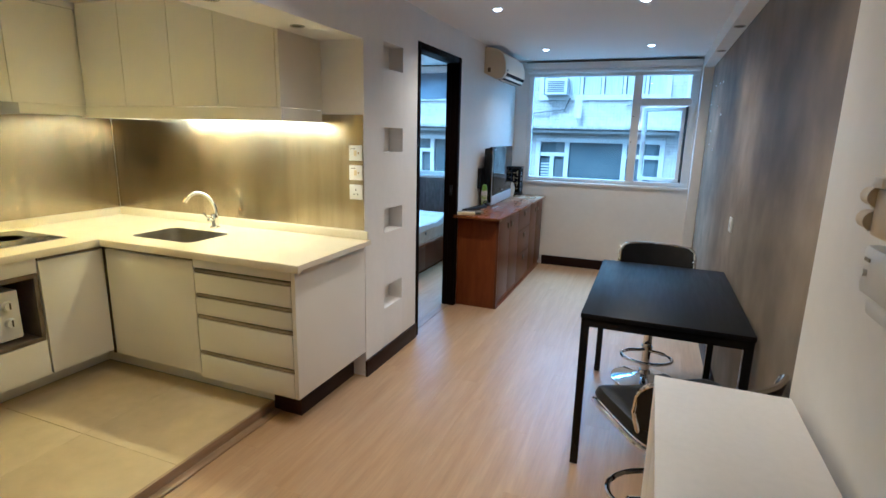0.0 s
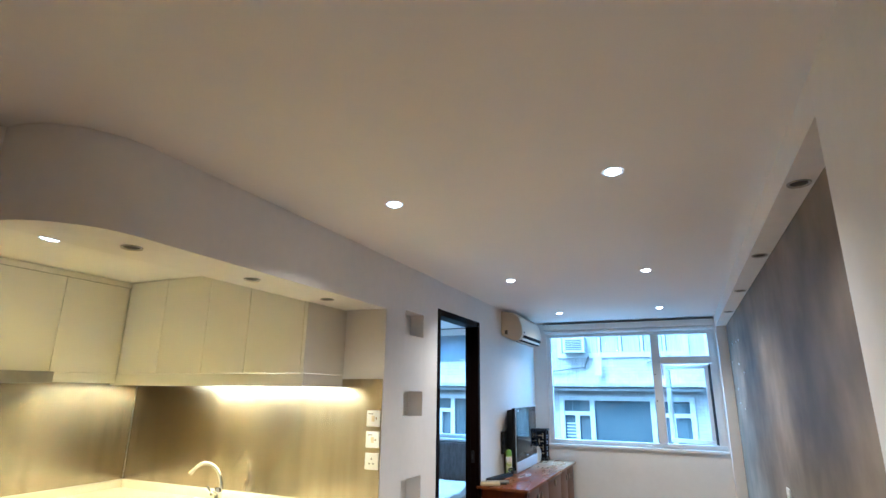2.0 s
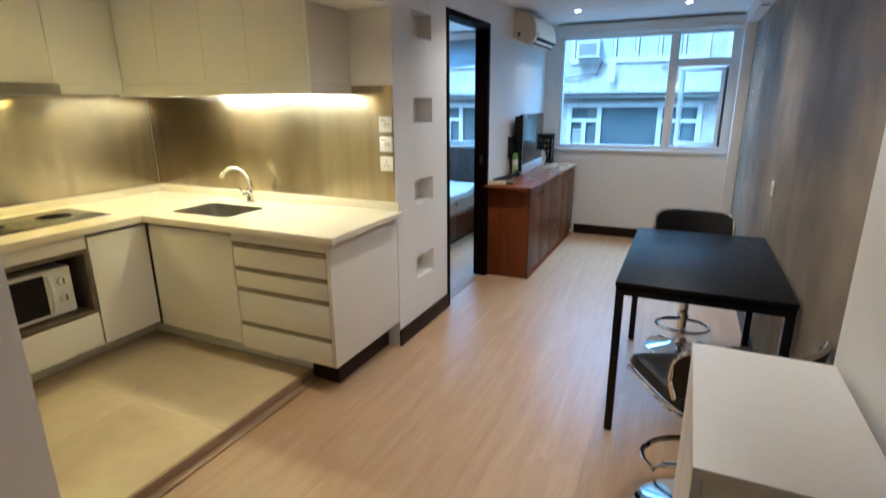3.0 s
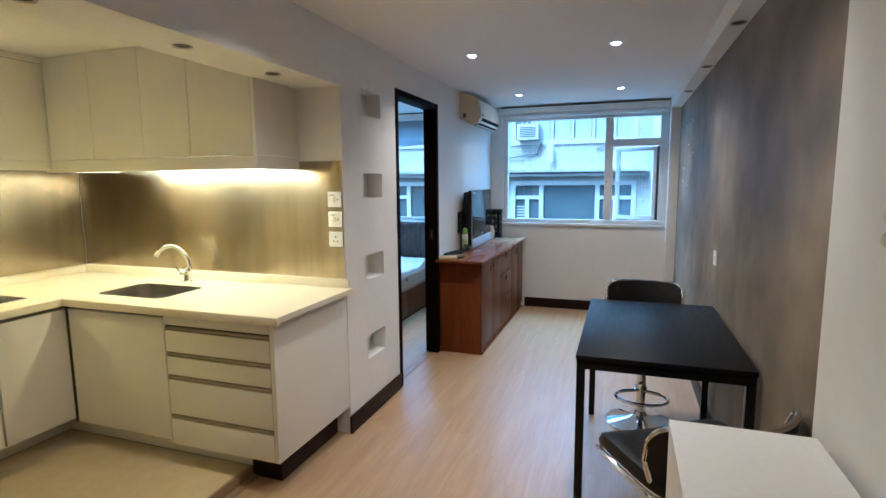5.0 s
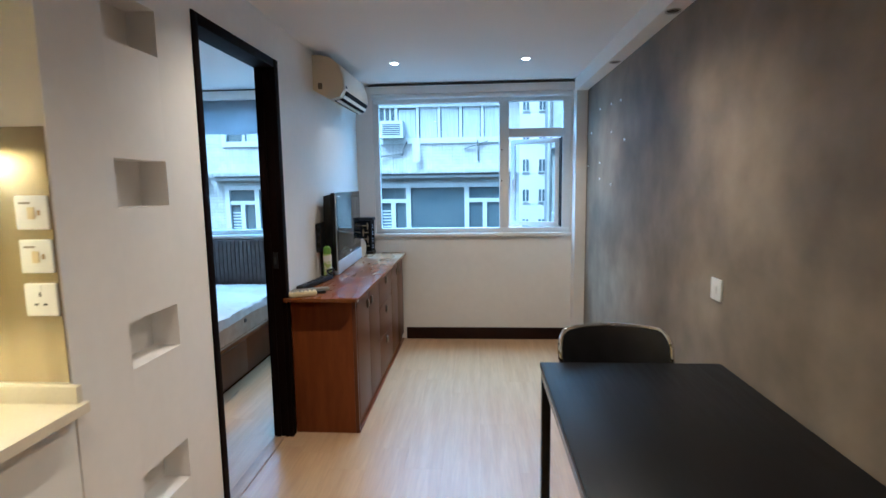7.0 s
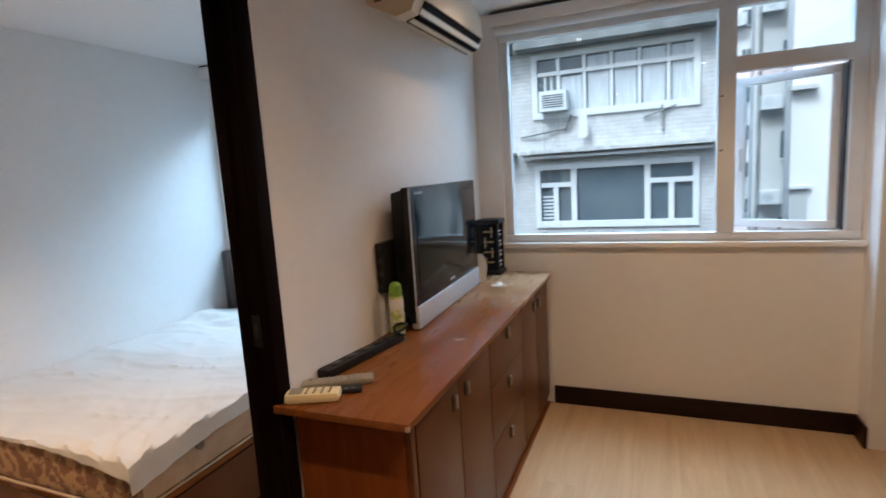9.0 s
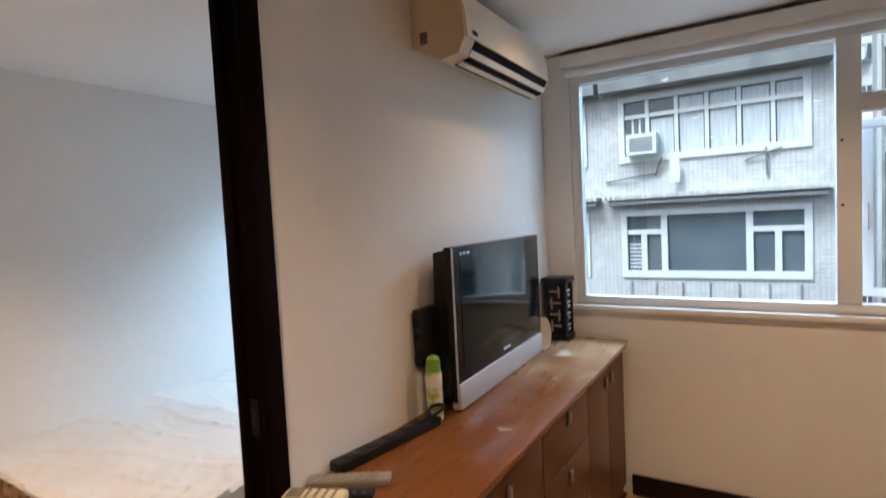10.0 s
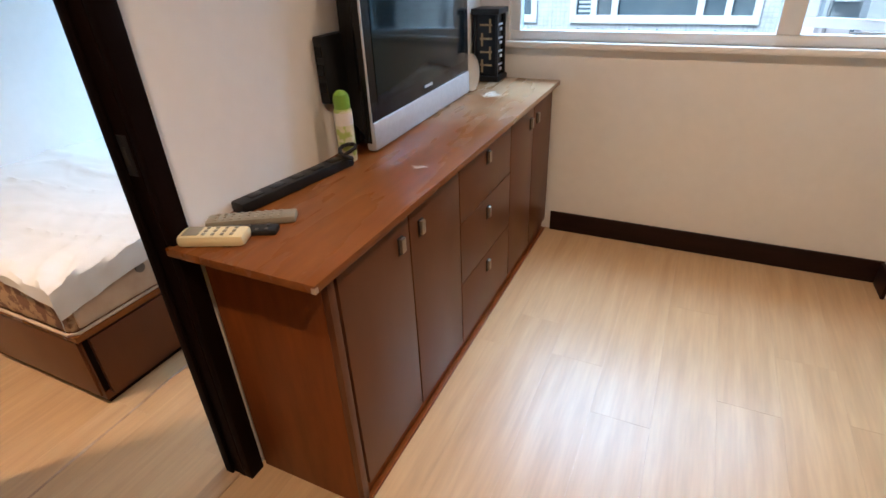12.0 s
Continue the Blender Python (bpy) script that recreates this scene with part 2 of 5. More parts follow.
M_CREAM = mat("cream_remote", (0.70, 0.60, 0.36), (0.66, 0.55, 0.32), scale=10, rough=0.4)
M_GREYRC = mat("grey_remote", (0.27, 0.24, 0.18), (0.23, 0.20, 0.15), scale=10, rough=0.4)
M_KEY = mat("grey_key_rubber", (0.10, 0.09, 0.08), rough=0.6)
M_LIT = glow("lit_lamp", (1.0, 0.93, 0.82), 7)
M_TUBE = glow("lit_tube", (1.0, 0.86, 0.55), 40)
M_FACADE = tile_wall("mosaic_facade", (0.58, 0.59, 0.58), (0.43, 0.44, 0.44), (0.78, 0.76, 0.75), 0.085)
M_FAR = mat("far_render", (0.55, 0.56, 0.54), (0.40, 0.42, 0.41), scale=0.5, rough=0.85, stretch=(1, 1, 0.3), fine=0.1, fscale=2)
M_FARW = mat("far_white", (0.72, 0.72, 0.70), (0.64, 0.65, 0.63), scale=0.4, rough=0.85)
M_CONC = mat("stained_concrete", (0.25, 0.26, 0.25), (0.15, 0.16, 0.16), scale=2, rough=0.9, fine=0.2, fscale=8)
M_FWIN = mat("facade_window_glass", (0.075, 0.105, 0.125), (0.11, 0.14, 0.155), scale=1.2, rough=0.12)
M_CURT = mat("pale_curtain", (0.55, 0.60, 0.62), (0.42, 0.46, 0.48), scale=5, rough=0.9, stretch=(6, 1, 0.4))
M_FFRAME = mat("facade_window_frame", (0.62, 0.65, 0.65), rough=0.5)
M_ROAD = mat("asphalt", (0.05, 0.05, 0.05), (0.06, 0.06, 0.06), scale=1, rough=0.9)


# ---- building tools ----
def box(lo, hi, bevel=0.0, bm=None):
    bm = bm or bmesh.new()
    r = bmesh.ops.create_cube(bm, size=1)
    c = [(a + b) / 2 for a, b in zip(lo, hi)]
    s = [abs(b - a) for a, b in zip(lo, hi)]
    for v in r["verts"]:
        v.co = Vector([c[i] + v.co[i] * s[i] for i in range(3)])
    if bevel:
        e = {e for v in r["verts"] for e in v.link_edges}
        bmesh.ops.bevel(bm, geom=list(e), offset=min(bevel, min(s) * 0.45), segments=2, affect="EDGES", profile=0.6)
    return bm


def cyl(p0, p1, r0, r1=None, n=20, bm=None, caps=True):
    bm = bm or bmesh.new()
    p0, p1 = Vector(p0), Vector(p1)
    d = p1 - p0
    m = Matrix.Translation((p0 + p1) / 2) @ d.to_track_quat("Z", "Y").to_matrix().to_4x4()
    bmesh.ops.create_cone(bm, cap_ends=caps, segments=n, radius1=r0, radius2=r0 if r1 is None else r1, depth=d.length, matrix=m)
    return bm


def tube(points, r, n=10, bm=None, closed=False):
    """A round bar along a line of points."""
    bm = bm or bmesh.new()
    pts = [Vector(p) for p in points]
    rings = []
    for i, p in enumerate(pts):
        a = pts[i - 1] if i or closed else p
        b = pts[(i + 1) % len(pts)] if i < len(pts) - 1 or closed else p
        q = (b - a).to_track_quat("Z", "Y")
        rings.append([bm.verts.new(p + q @ Vector((r * math.cos(k * math.tau / n), r * math.sin(k * math.tau / n), 0))) for k in range(n)])
    for i in range(len(rings) - (0 if closed else 1)):
        a, b = rings[i], rings[(i + 1) % len(rings)]
        off = min(range(n), key=lambda o: (a[0].co - b[o].co).length)
        for k in range(n):
            bm.faces.new((a[k], a[(k + 1) % n], b[(k + 1 + off) % n], b[(k + off) % n]))
    if not closed:
        bm.faces.new(rings[0][::-1])
        bm.faces.new(rings[-1])
    return bm


def lathe(profile, n=32, at=(0, 0, 0), bm=None):
    """Turns (radius, height) pairs about the upright axis."""
    bm = bm or bmesh.new()
    rings = [[bm.verts.new((at[0] + r * math.cos(k * math.tau / n), at[1] + r * math.sin(k * math.tau / n), at[2] + z)) for k in range(n)] for r, z in profile]
    for a, b in zip(rings, rings[1:]):
        for k in range(n):
            bm.faces.new((a[k], a[(k + 1) % n], b[(k + 1) % n], b[k]))
    for ring in (rings[0][::-1], rings[-1]):
        if (ring[0].co - ring[1].co).length > 1e-5:
            bm.faces.new(ring)
    return bm


def prism(outline, z0, z1, bm=None):
    """An upright prism over an outline of (x, y)."""
    bm = bm or bmesh.new()
    lo = [bm.verts.new((x, y, z0)) for x, y in outline]
    hi = [bm.verts.new((x, y, z1)) for x, y in outline]
    k = len(lo)
    for i in range(k):
        bm.faces.new((lo[i], lo[(i + 1) % k], hi[(i + 1) % k], hi[i]))
    bm.faces.new(lo[::-1])
    bm.faces.new(hi)
    return bm


def profile_y(outline, y0, y1, bm=None):
    """A bar along y with a cross-section of (x, z)."""
    bm = bm or bmesh.new()
    a = [bm.verts.new((x, y0, z)) for x, z in outline]
    b = [bm.verts.new((x, y1, z)) for x, z in outline]
    k = len(a)
    for i in range(k):
        bm.faces.new((a[i], b[i], b[(i + 1) % k], a[(i + 1) % k]))
    bm.faces.new(a)
    bm.faces.new(b[::-1])
    return bm


ORIGIN = {}


def finish(name, bm, material, smooth):
    bmesh.ops.recalc_face_normals(bm, faces=bm.faces)
    me = bpy.data.meshes.new(name)
    bm.to_mesh(me)
    bm.free()
    me.materials.append(material)
    if smooth:
        me.polygons.foreach_set("use_smooth", [True] * len(me.polygons))
        me.set_sharp_from_angle(angle=radians(35))
    return me


def part(name, bm, material, parent, label="", smooth=True):
    o = ORIGIN[parent]
    if o.length:
        bmesh.ops.translate(bm, verts=bm.verts, vec=-o)
    ob = new(name, finish(name, bm, material, smooth))
    ob.parent = parent
    ORIGIN[ob] = o
    return tagged(ob, label)


def thing(name, at, label, category, group=""):
    ob = new(name)
    ob.empty_display_size = 0.1
    ob.location = at
    ORIGIN[ob] = Vector(at)
    return tagged(ob, label, category, group)


def solid(name, bm, material, label, category, kind="", smooth=True, at=(0, 0, 0), group=""):
    o = Vector(at)
    if o.length:
        bmesh.ops.translate(bm, verts=bm.verts, vec=-o)
    ob = new(name, finish(name, bm, material, smooth))
    ob.location = at
    ORIGIN[ob] = o
    return tagged(ob, label, category, group, kind)


# ---- the rooms ----
XW, XG, YE, XL, KZ = 0.265, 0.357, 6.185, -1.65, 0.05
SOFF, KCEIL, LEDGE = 1.99, 2.20, 2.19
XK, YK = -3.67, 2.73
WX0, WX1, WZ0, WZ1 = -1.50, 0.25, 0.985, 2.20
BX0, BX1 = -3.60, -1.90


def struct(name, bm, material, label, category, smooth=False):
    return solid(name, bm, material, label, category, "structure", smooth)


# floor slab, planks come last
floor = struct("floor", box((-3.9, -1.1, -0.12), (0.55, YE + 0.12, -0.012)), M_SUB, "pale oak laminate floor of narrow boards", "floor")
bm = box((-1.95, -1.1, CEIL), (0.55, 2.6, CEIL + 0.1))
box((-1.95, 2.6, CEIL), (0.55, YE + 0.2, CEIL + 0.1), bm=bm)
struct("ceiling", bm, M_CEIL, "smooth white painted ceiling with recessed downlights", "ceiling")
struct("ceiling_bedroom", box((-3.9, 2.88, CEIL - 0.01), (-1.952, YE + 0.2, CEIL + 0.1)), M_CEIL, "white painted bedroom ceiling", "ceiling")
struct("ceiling_kitchen", box((-3.9, 0.6, KCEIL), (-1.935, 2.88, KCEIL + 0.1)), M_CEIL, "white kitchen ceiling lit warm yellow", "ceiling")

# curved bulkhead between kitchen and living room
out = [(-1.64, YK + 0.001), (-1.64, 1.15)]
for k in range(1, 13):
    a = math.radians(90 * k / 12)
    out.append((-1.92 + 0.28 * math.cos(a), 1.15 - 0.28 * math.sin(a)))
inn = [(-1.935, 0.87), (-1.935, YK + 0.001)]
struct("bulkhead", prism(out + inn, SOFF, CEIL - 0.001), M_WALL, "white painted bulkhead with a rounded end above the kitchen", "bulkhead", True)

# end wall with two window openings
bm = bmesh.new()
for lo, hi in (((-3.9, -0.1), (BX0, 2.4)), ((BX0, -0.1), (BX1, WZ0)), ((BX0, WZ1), (BX1, 2.4)), ((BX1, -0.1), (WX0, 2.4)),
               ((WX0, -0.1), (WX1, WZ0)), ((WX0, WZ1), (WX1, 2.4)), ((WX1, -0.1), (0.55, 2.4))):
    box((lo[0], YE, lo[1]), (hi[0], YE + 0.16, hi[1]), bm=bm)
struct("wall_north", bm, M_WALL, "white painted wall below and beside the window", "wall")

# right wall: white part, grey recess, ledge above it, pilaster by the window
struct("wall_east_white", box((XW, -1.1, 0), (0.55, 1.515, CEIL)), M_WALL, "white painted wall near the entrance", "wall")
grey = struct("wall_east_grey", box((XG, 1.515, 0), (0.55, 6.04, LEDGE)), M_GREY, "mottled dark grey cement-effect feature wall in a recess", "wall")
struct("recess_ledge", box((XW, 1.515, LEDGE), (0.55, 6.04, CEIL)), M_WALL, "white ledge with small spotlights above the grey wall", "bulkhead")
struct("pilaster", box((XW, 6.04, 0), (0.55, YE, CEIL)), M_WALL, "narrow white pilaster between grey wall and window", "pilaster")

# left wall: niche pier, wall behind the television, lintel over the door
NZ = (1.94, 1.447, 0.948, 0.445)
bm = bmesh.new()
D0, D1, DT = 3.45, 4.30, 2.095
N0, N1 = 2.965, 3.225
box((-1.84, N0, 0), (-1.74, N1, CEIL), bm=bm)
pier = struct("wall_niche_pier", bm, M_WALL, "white pier with four small square display niches", "wall")
part("pier_side", box((-1.84, YK, 0), (-1.64, N0, CEIL)), M_WALL, pier, smooth=False)
part("pier_side", box((-1.74, N1, 0), (-1.64, D0 + 0.01, CEIL)), M_WALL, pier, smooth=False)
zs = [0] + [v for z in reversed(NZ) for v in (z - 0.075, z + 0.075)] + [CEIL]
for a, b in zip(zs[::2], zs[1::2]):
    part("niche_block", box((-1.74, N0, a), (-1.64, N1, b)), M_WALL, pier, smooth=False)
struct("wall_west", box((-1.735, D1 - 0.01, 0), (XL, YE, CEIL)), M_WALL, "white painted partition behind the television", "wall")
struct("wall_over_door", box((-1.735, D0 + 0.01, DT - 0.01), (-1.648, D1 - 0.01, CEIL)), M_WALL, "white painted wall above the bedroom door", "wall")
struct("wall_bedroom_west", box((-3.9, 2.88, 0), (-3.69, YE, CEIL)), M_WALL, "white bedroom wall beside the bed", "wall")
struct("wall_kitchen_north", box((-3.9, YK, 0), (-1.84, 2.88, CEIL)), M_WALL, "white wall above the steel splashback", "wall")
struct("wall_kitchen_west", box((-3.9, 0.6, 0), (XK, YK, CEIL)), M_WALL, "white kitchen wall", "wall")
struct("wall_stub", box((-3.67, -1.1, 0), (-1.95, 0.89, CEIL)), M_WALL, "white wall end beside the kitchen entrance", "wall")
struct("wall_south", box((-1.95, -1.2, 0), (XW, -1.1, CEIL)), M_WALL, "plain white wall behind the entrance", "wall")


def skirting(name, lo, hi):
    b = box(lo, hi, 0.004)
    return struct(name, b, M_SKIRT, "dark brown wooden baseboard", "baseboard", True)


H = 0.108
skirting("baseboard", (-1.235, YE - 0.016, 0), (XW, YE, H))
skirting("baseboard", (XW - 0.015, 6.03, 0), (XW, YE - 0.016, H))
skirting("baseboard", (XG - 0.014, 1.515, 0), (XG, 6.04, H))
skirting("baseboard", (-1.64, YK - 0.014, 0), (-1.625, D0 - 0.001, H))
skirting("baseboard", (-1.95, -1.1, 0), (-1.935, 0.895, 0.09))

# raised kitchen floor with its nosing
plat = struct("kitchen_floor", box((XK, 0.89, 0), (-1.914, YK, KZ - 0.012)), M_CONC, "raised kitchen floor of large cream tiles", "floor")
struct("trim_nosing", box((-1.897, 0.80, 0.0), (-1.850, 2.178, 0.009), 0.003), M_TRIMW, "flat wooden strip along the raised kitchen floor", "trim", True)
struct("trim_edge", box((-1.914, 0.895, 0.0), (-1.897, 2.178, KZ + 0.002), 0.002), M_TRIMW, "wooden edge strip of the raised kitchen floor", "trim", True)
struct("trim_threshold", box((-1.745, D0 + 0.04, 0.0), (-1.68, D1 - 0.04, 0.006), 0.002), M_TRIMW, "worn wooden threshold strip of the bedroom door", "trim", True)


pts = [(-2.197 - 0.067 * k / 12 + 0.002 * math.sin(k * 2.3), 3.55 + 1.35 * k / 12) for k in range(13)]
seam = [(x - 0.004 - 0.002 * math.sin(k * 1.7), y) for k, (x, y) in enumerate(pts)] + [(x + 0.005 + 0.002 * math.sin(k * 2.9), y) for k, (x, y) in reversed(list(enumerate(pts)))]
struct("trim_floor_seam", prism(seam, 0.0, 0.0015), M_DUST, "pale worn sealant line across the bedroom floor", "trim")


# ---- windows ----
def pane(parent, lo, hi, glass=None):
    g = part("pane", box(lo, hi), glass or M_GLASS, parent, smooth=False)
    g.visible_shadow = False
    return g


def bar(parent, name, lo, hi, m=None):
    return part(name, box(lo, hi, 0.004), m or M_FRAMEW, parent)


win = tagged(thing("window_1", (WX0, YE, WZ0), "white aluminium window with a fixed pane and an open casement", "window"), kind="structure")
F0, F1 = YE + 0.015, YE + 0.075
bar(win, "frame_bottom", (WX0, F0, WZ0), (WX1, F1, WZ0 + 0.045))
bar(win, "frame_top", (WX0, F0, WZ1 - 0.06), (WX1, F1, WZ1))
bar(win, "frame_side", (WX0, F0, WZ0 + 0.045), (WX0 + 0.05, F1, WZ1 - 0.06))
bar(win, "frame_side", (WX1 - 0.07, F0, WZ0 + 0.045), (WX1, F1, WZ1 - 0.06))
MX0, MX1 = -0.375, -0.29
bar(win, "mullion", (MX0, F0 - 0.004, WZ0 + 0.045), (MX1, F1, WZ1 - 0.06))
bar(win, "transom", (MX1, F0 - 0.002, 1.83), (WX1 - 0.05, F1, 1.905))
pane(win, (WX0 + 0.05, YE + 0.045, WZ0 + 0.045), (MX0, YE + 0.051, WZ1 - 0.06))
pane(win, (MX1, YE + 0.045, 1.905), (WX1 - 0.05, YE + 0.051, WZ1 - 0.06))
for z in (1.45, 1.72):
    part("screw_cap", cyl((MX0 + 0.02, F0 - 0.006, z), (MX0 + 0.02, F0 + 0.002, z), 0.006, n=10), M_GAP, win)
part("window_sill", box((WX0 - 0.015, YE - 0.025, WZ0 - 0.028), (XW, YE + 0.02, WZ0), 0.005), M_WALL, win, "white painted sill")
# casement, hung on its outer side and pushed open
cas = thing("casement", (0, 0, 0), "open white casement sash with clear glass", "window sash")
cw, cz = WX1 - 0.075 - MX1, 1.825 - WZ0 - 0.05
for lo, hi in (((-cw, 0), (0, 0.04)), ((-cw, cz - 0.04), (0, cz)), ((-cw, 0.04), (-cw + 0.045, cz - 0.04)), ((-0.045, 0.04), (0, cz - 0.04))):
    part("sash_bar", box((lo[0], 0, lo[1]), (hi[0], 0.035, hi[1]), 0.004), M_FRAMEW, cas)
g = part("pane", box((-cw + 0.045, 0.014, 0.04), (-0.045, 0.02, cz - 0.04)), M_GLASS, cas, smooth=False)
g.visible_shadow = False
part("sash_seal", box((-0.003, -0.004, 0.0), (0.004, 0.030, cz)), M_BLACKP, cas)
part("hinge_gasket", box((WX1 - 0.080, YE + 0.038, WZ0 + 0.046), (WX1 - 0.0705, YE + 0.060, 1.829)), M_BLACKP, win, "black rubber gasket")
part("window_handle", box((-cw + 0.012, -0.03, 0.30), (-cw + 0.034, -0.012, 0.42), 0.004), M_FRAMEW, cas)
cas.matrix_basis = pose(WX1 - 0.088, YE + 0.064, WZ0 + 0.047, 0, 0, -24)
stay = thing("window_stay", (0.0, YE + 0.05, WZ0 + 0.05), "steel friction stay of the open casement", "window stay")
part("stay_arm", box((-0.12, YE + 0.05, WZ0 + 0.047), (0.18, YE + 0.066, WZ0 + 0.053)), M_ALU, stay)
# roller blind cassette
cassette = thing("blind_cassette", (WX0, YE, WZ1), "white roller blind box above the window with a dark top gap", "blind box")
part("box_front", box((WX0 - 0.02, YE - 0.075, WZ1 + 0.012), (XW - 0.004, YE - 0.002, CEIL - 0.022), 0.006), M_WALL, cassette)
part("rolled_blind", cyl((WX0, YE - 0.035, WZ1 - 0.005), (XW - 0.02, YE - 0.035, WZ1 - 0.005), 0.026, n=16), M_FRAMEW, cassette)
# solid dark strip painted as the shade above the box
part("shadow_gap", box((WX0 - 0.02, YE - 0.07, CEIL - 0.022), (XW - 0.004, YE - 0.002, CEIL - 0.014)), M_GAP, cassette)

bw = tagged(thing("window_2", (BX0, YE, WZ0), "white aluminium bedroom window", "window"), kind="structure")
bar(bw, "frame_bottom", (BX0, F0, WZ0), (BX1, F1, WZ0 + 0.045))
bar(bw, "frame_top", (BX0, F0, WZ1 - 0.05), (BX1, F1, WZ1))
bar(bw, "frame_side", (BX0, F0, WZ0 + 0.045), (BX0 + 0.05, F1, WZ1 - 0.05))
bar(bw, "frame_side", (BX1 - 0.05, F0, WZ0 + 0.045), (BX1, F1, WZ1 - 0.05))
bar(bw, "mullion", (-2.42, F0 - 0.004, WZ0 + 0.045), (-2.35, F1, WZ1 - 0.05))
pane(bw, (BX0 + 0.05, YE + 0.045, WZ0 + 0.045), (-2.42, YE + 0.051, WZ1 - 0.05))
pane(bw, (-2.35, YE + 0.045, WZ0 + 0.045), (BX1 - 0.05, YE + 0.051, WZ1 - 0.05))
part("window_sill", box((BX0 - 0.06, YE - 0.05, WZ0 - 0.03), (BX1 + 0.05, YE + 0.02, WZ0), 0.005), M_WALL, bw)
bl = thing("roller_blind", (BX0, YE, WZ1), "grey cloth roller blind pulled a third down", "blind")
bm = bmesh.new()
for i in range(25):
    x = BX0 + (BX1 - BX0) * i / 24
    y = YE - 0.03 + 0.006 * math.sin(i * 1.1) + 0.004 * math.sin(i * 2.7)
    for z in (1.90 + 0.006 * math.sin(i * 0.9), 2.20):
        bm.verts.new((x, y, z))
bm.verts.ensure_lookup_table()
for i in range(24):
    bm.faces.new([bm.verts[k] for k in (2 * i, 2 * i + 2, 2 * i + 3, 2 * i + 1)])
bmesh.ops.solidify(bm, geom=bm.faces[:], thickness=0.003)
part("cloth", bm, M_BLIND, bl)
part("blind_box", box((BX0 - 0.1, YE - 0.075, 2.20), (-1.80, YE - 0.002, CEIL - 0.025), 0.006), M_WALL, bl, "white box")
# shade above the box, put in as a dark strip
part("shadow_gap", box((BX0 - 0.1, YE - 0.07, CEIL - 0.025), (-1.80, YE - 0.002, CEIL - 0.016)), M_GAP, bl)

# ---- bedroom door ----
df = tagged(thing("door_frame", (-1.7, D0, 0), "dark brown stained door frame with stepped architrave", "door frame"), kind="structure")
for y0, y1, lip in ((D0, D0 + 0.042, 1), (D1 - 0.052, D1, -1)):
    part("jamb", box((-1.745, y0, 0), (-1.660, y1, DT), 0.003), M_DARK, df)
    part("architrave", box((-1.66, y0, 0), (-1.632, y1, DT), 0.006), M_DARK, df)
    part("door_stop", box((-1.728, y1 if lip > 0 else y0 - 0.010, 0), (-1.700, y1 + 0.010 if lip > 0 else y0, DT - 0.045), 0.003), M_DARK, df)
part("head", box((-1.745, D0 + 0.042, DT - 0.045), (-1.635, D1 - 0.052, DT), 0.004), M_DARK, df)
part("strike_plate", box((-1.696, D1 - 0.055, 0.98), (-1.668, D1 - 0.0515, 1.07), 0.001), M_BLACKP, df, "dark strike plate")
part("strike_hole", box((-1.690, D1 - 0.0562, 1.005), (-1.677, D1 - 0.0548, 1.045)), M_GAP, df)
leaf = tagged(thing("door_1", (0, 0, 0), "dark brown bedroom door standing open with keys in its lock", "door"), kind="structure")
part("leaf", box((-0.02, 0, 0.01), (0.02, 0.745, 2.04), 0.003), M_DARK, leaf)
part("lock_plate", box((0.02, 0.66, 0.90), (0.024, 0.715, 1.10), 0.002), M_SILVER, leaf)
knob = part("door_knob", cyl((0.024, 0.69, 1.045), (0.04, 0.69, 1.045), 0.010), M_SILVER, leaf)
part("knob_head", cyl((0.036, 0.69, 1.045), (0.055, 0.69, 1.045), 0.020, 0.017), M_SILVER, knob)
part("lock_cylinder", cyl((0.02, 0.69, 0.985), (0.034, 0.69, 0.985), 0.012), M_GOLD, leaf)
leaf.matrix_basis = pose(-1.765, D0 + 0.05, 0, 0, 0, 60)
kx = leaf.matrix_basis @ Vector((0.062, 0.74, 0.995))
keys = thing("key_bunch", tuple(kx), "small keys with a dark rubber head hanging from the lock", "keys")
part("key_head", box((kx.x - 0.013, kx.y - 0.004, kx.z - 0.045), (kx.x + 0.013, kx.y + 0.004, kx.z - 0.012), 0.004), M_KEY, keys)
part("key_blade", box((kx.x - 0.004, kx.y - 0.0015, kx.z - 0.078), (kx.x + 0.004, kx.y + 0.0015, kx.z - 0.044)), M_KEY, keys)
part("key_in_lock", box((kx.x - 0.022, kx.y - 0.002, kx.z - 0.010), (kx.x + 0.012, kx.y + 0.002, kx.z + 0.010), 0.002), M_GOLD, keys, "brass key")


# ---- ceiling lamps ----
def downlight(x, y, z, r=0.026):
    d = thing("downlight", (x, y, z), "lit round recessed downlight with a white ring", "ceiling lamp", "living room downlights")
    part("ring", lathe([(r, -0.001), (r + 0.012, -0.004), (r + 0.013, 0.0), (r, 0.0)], 28, (x, y, z - 0.001)), M_WHITEP, d)
    part("bulb", lathe([(0.0, -0.012), (r * 0.6, -0.011), (r * 0.95, -0.006), (r, 0.0)], 24, (x, y, z - 0.001)), M_LIT, d, "glowing lamp face")
    return d


for x, y in DOWN:
    downlight(x, y, CEIL)
tagged(downlight(-2.55, 3.72, CEIL - 0.01), "lit round downlight in the bedroom ceiling", group="bedroom lamps")
tagged(downlight(*KLAMP, KCEIL, 0.048), "lit round downlight in the kitchen ceiling", group="kitchen lamps")


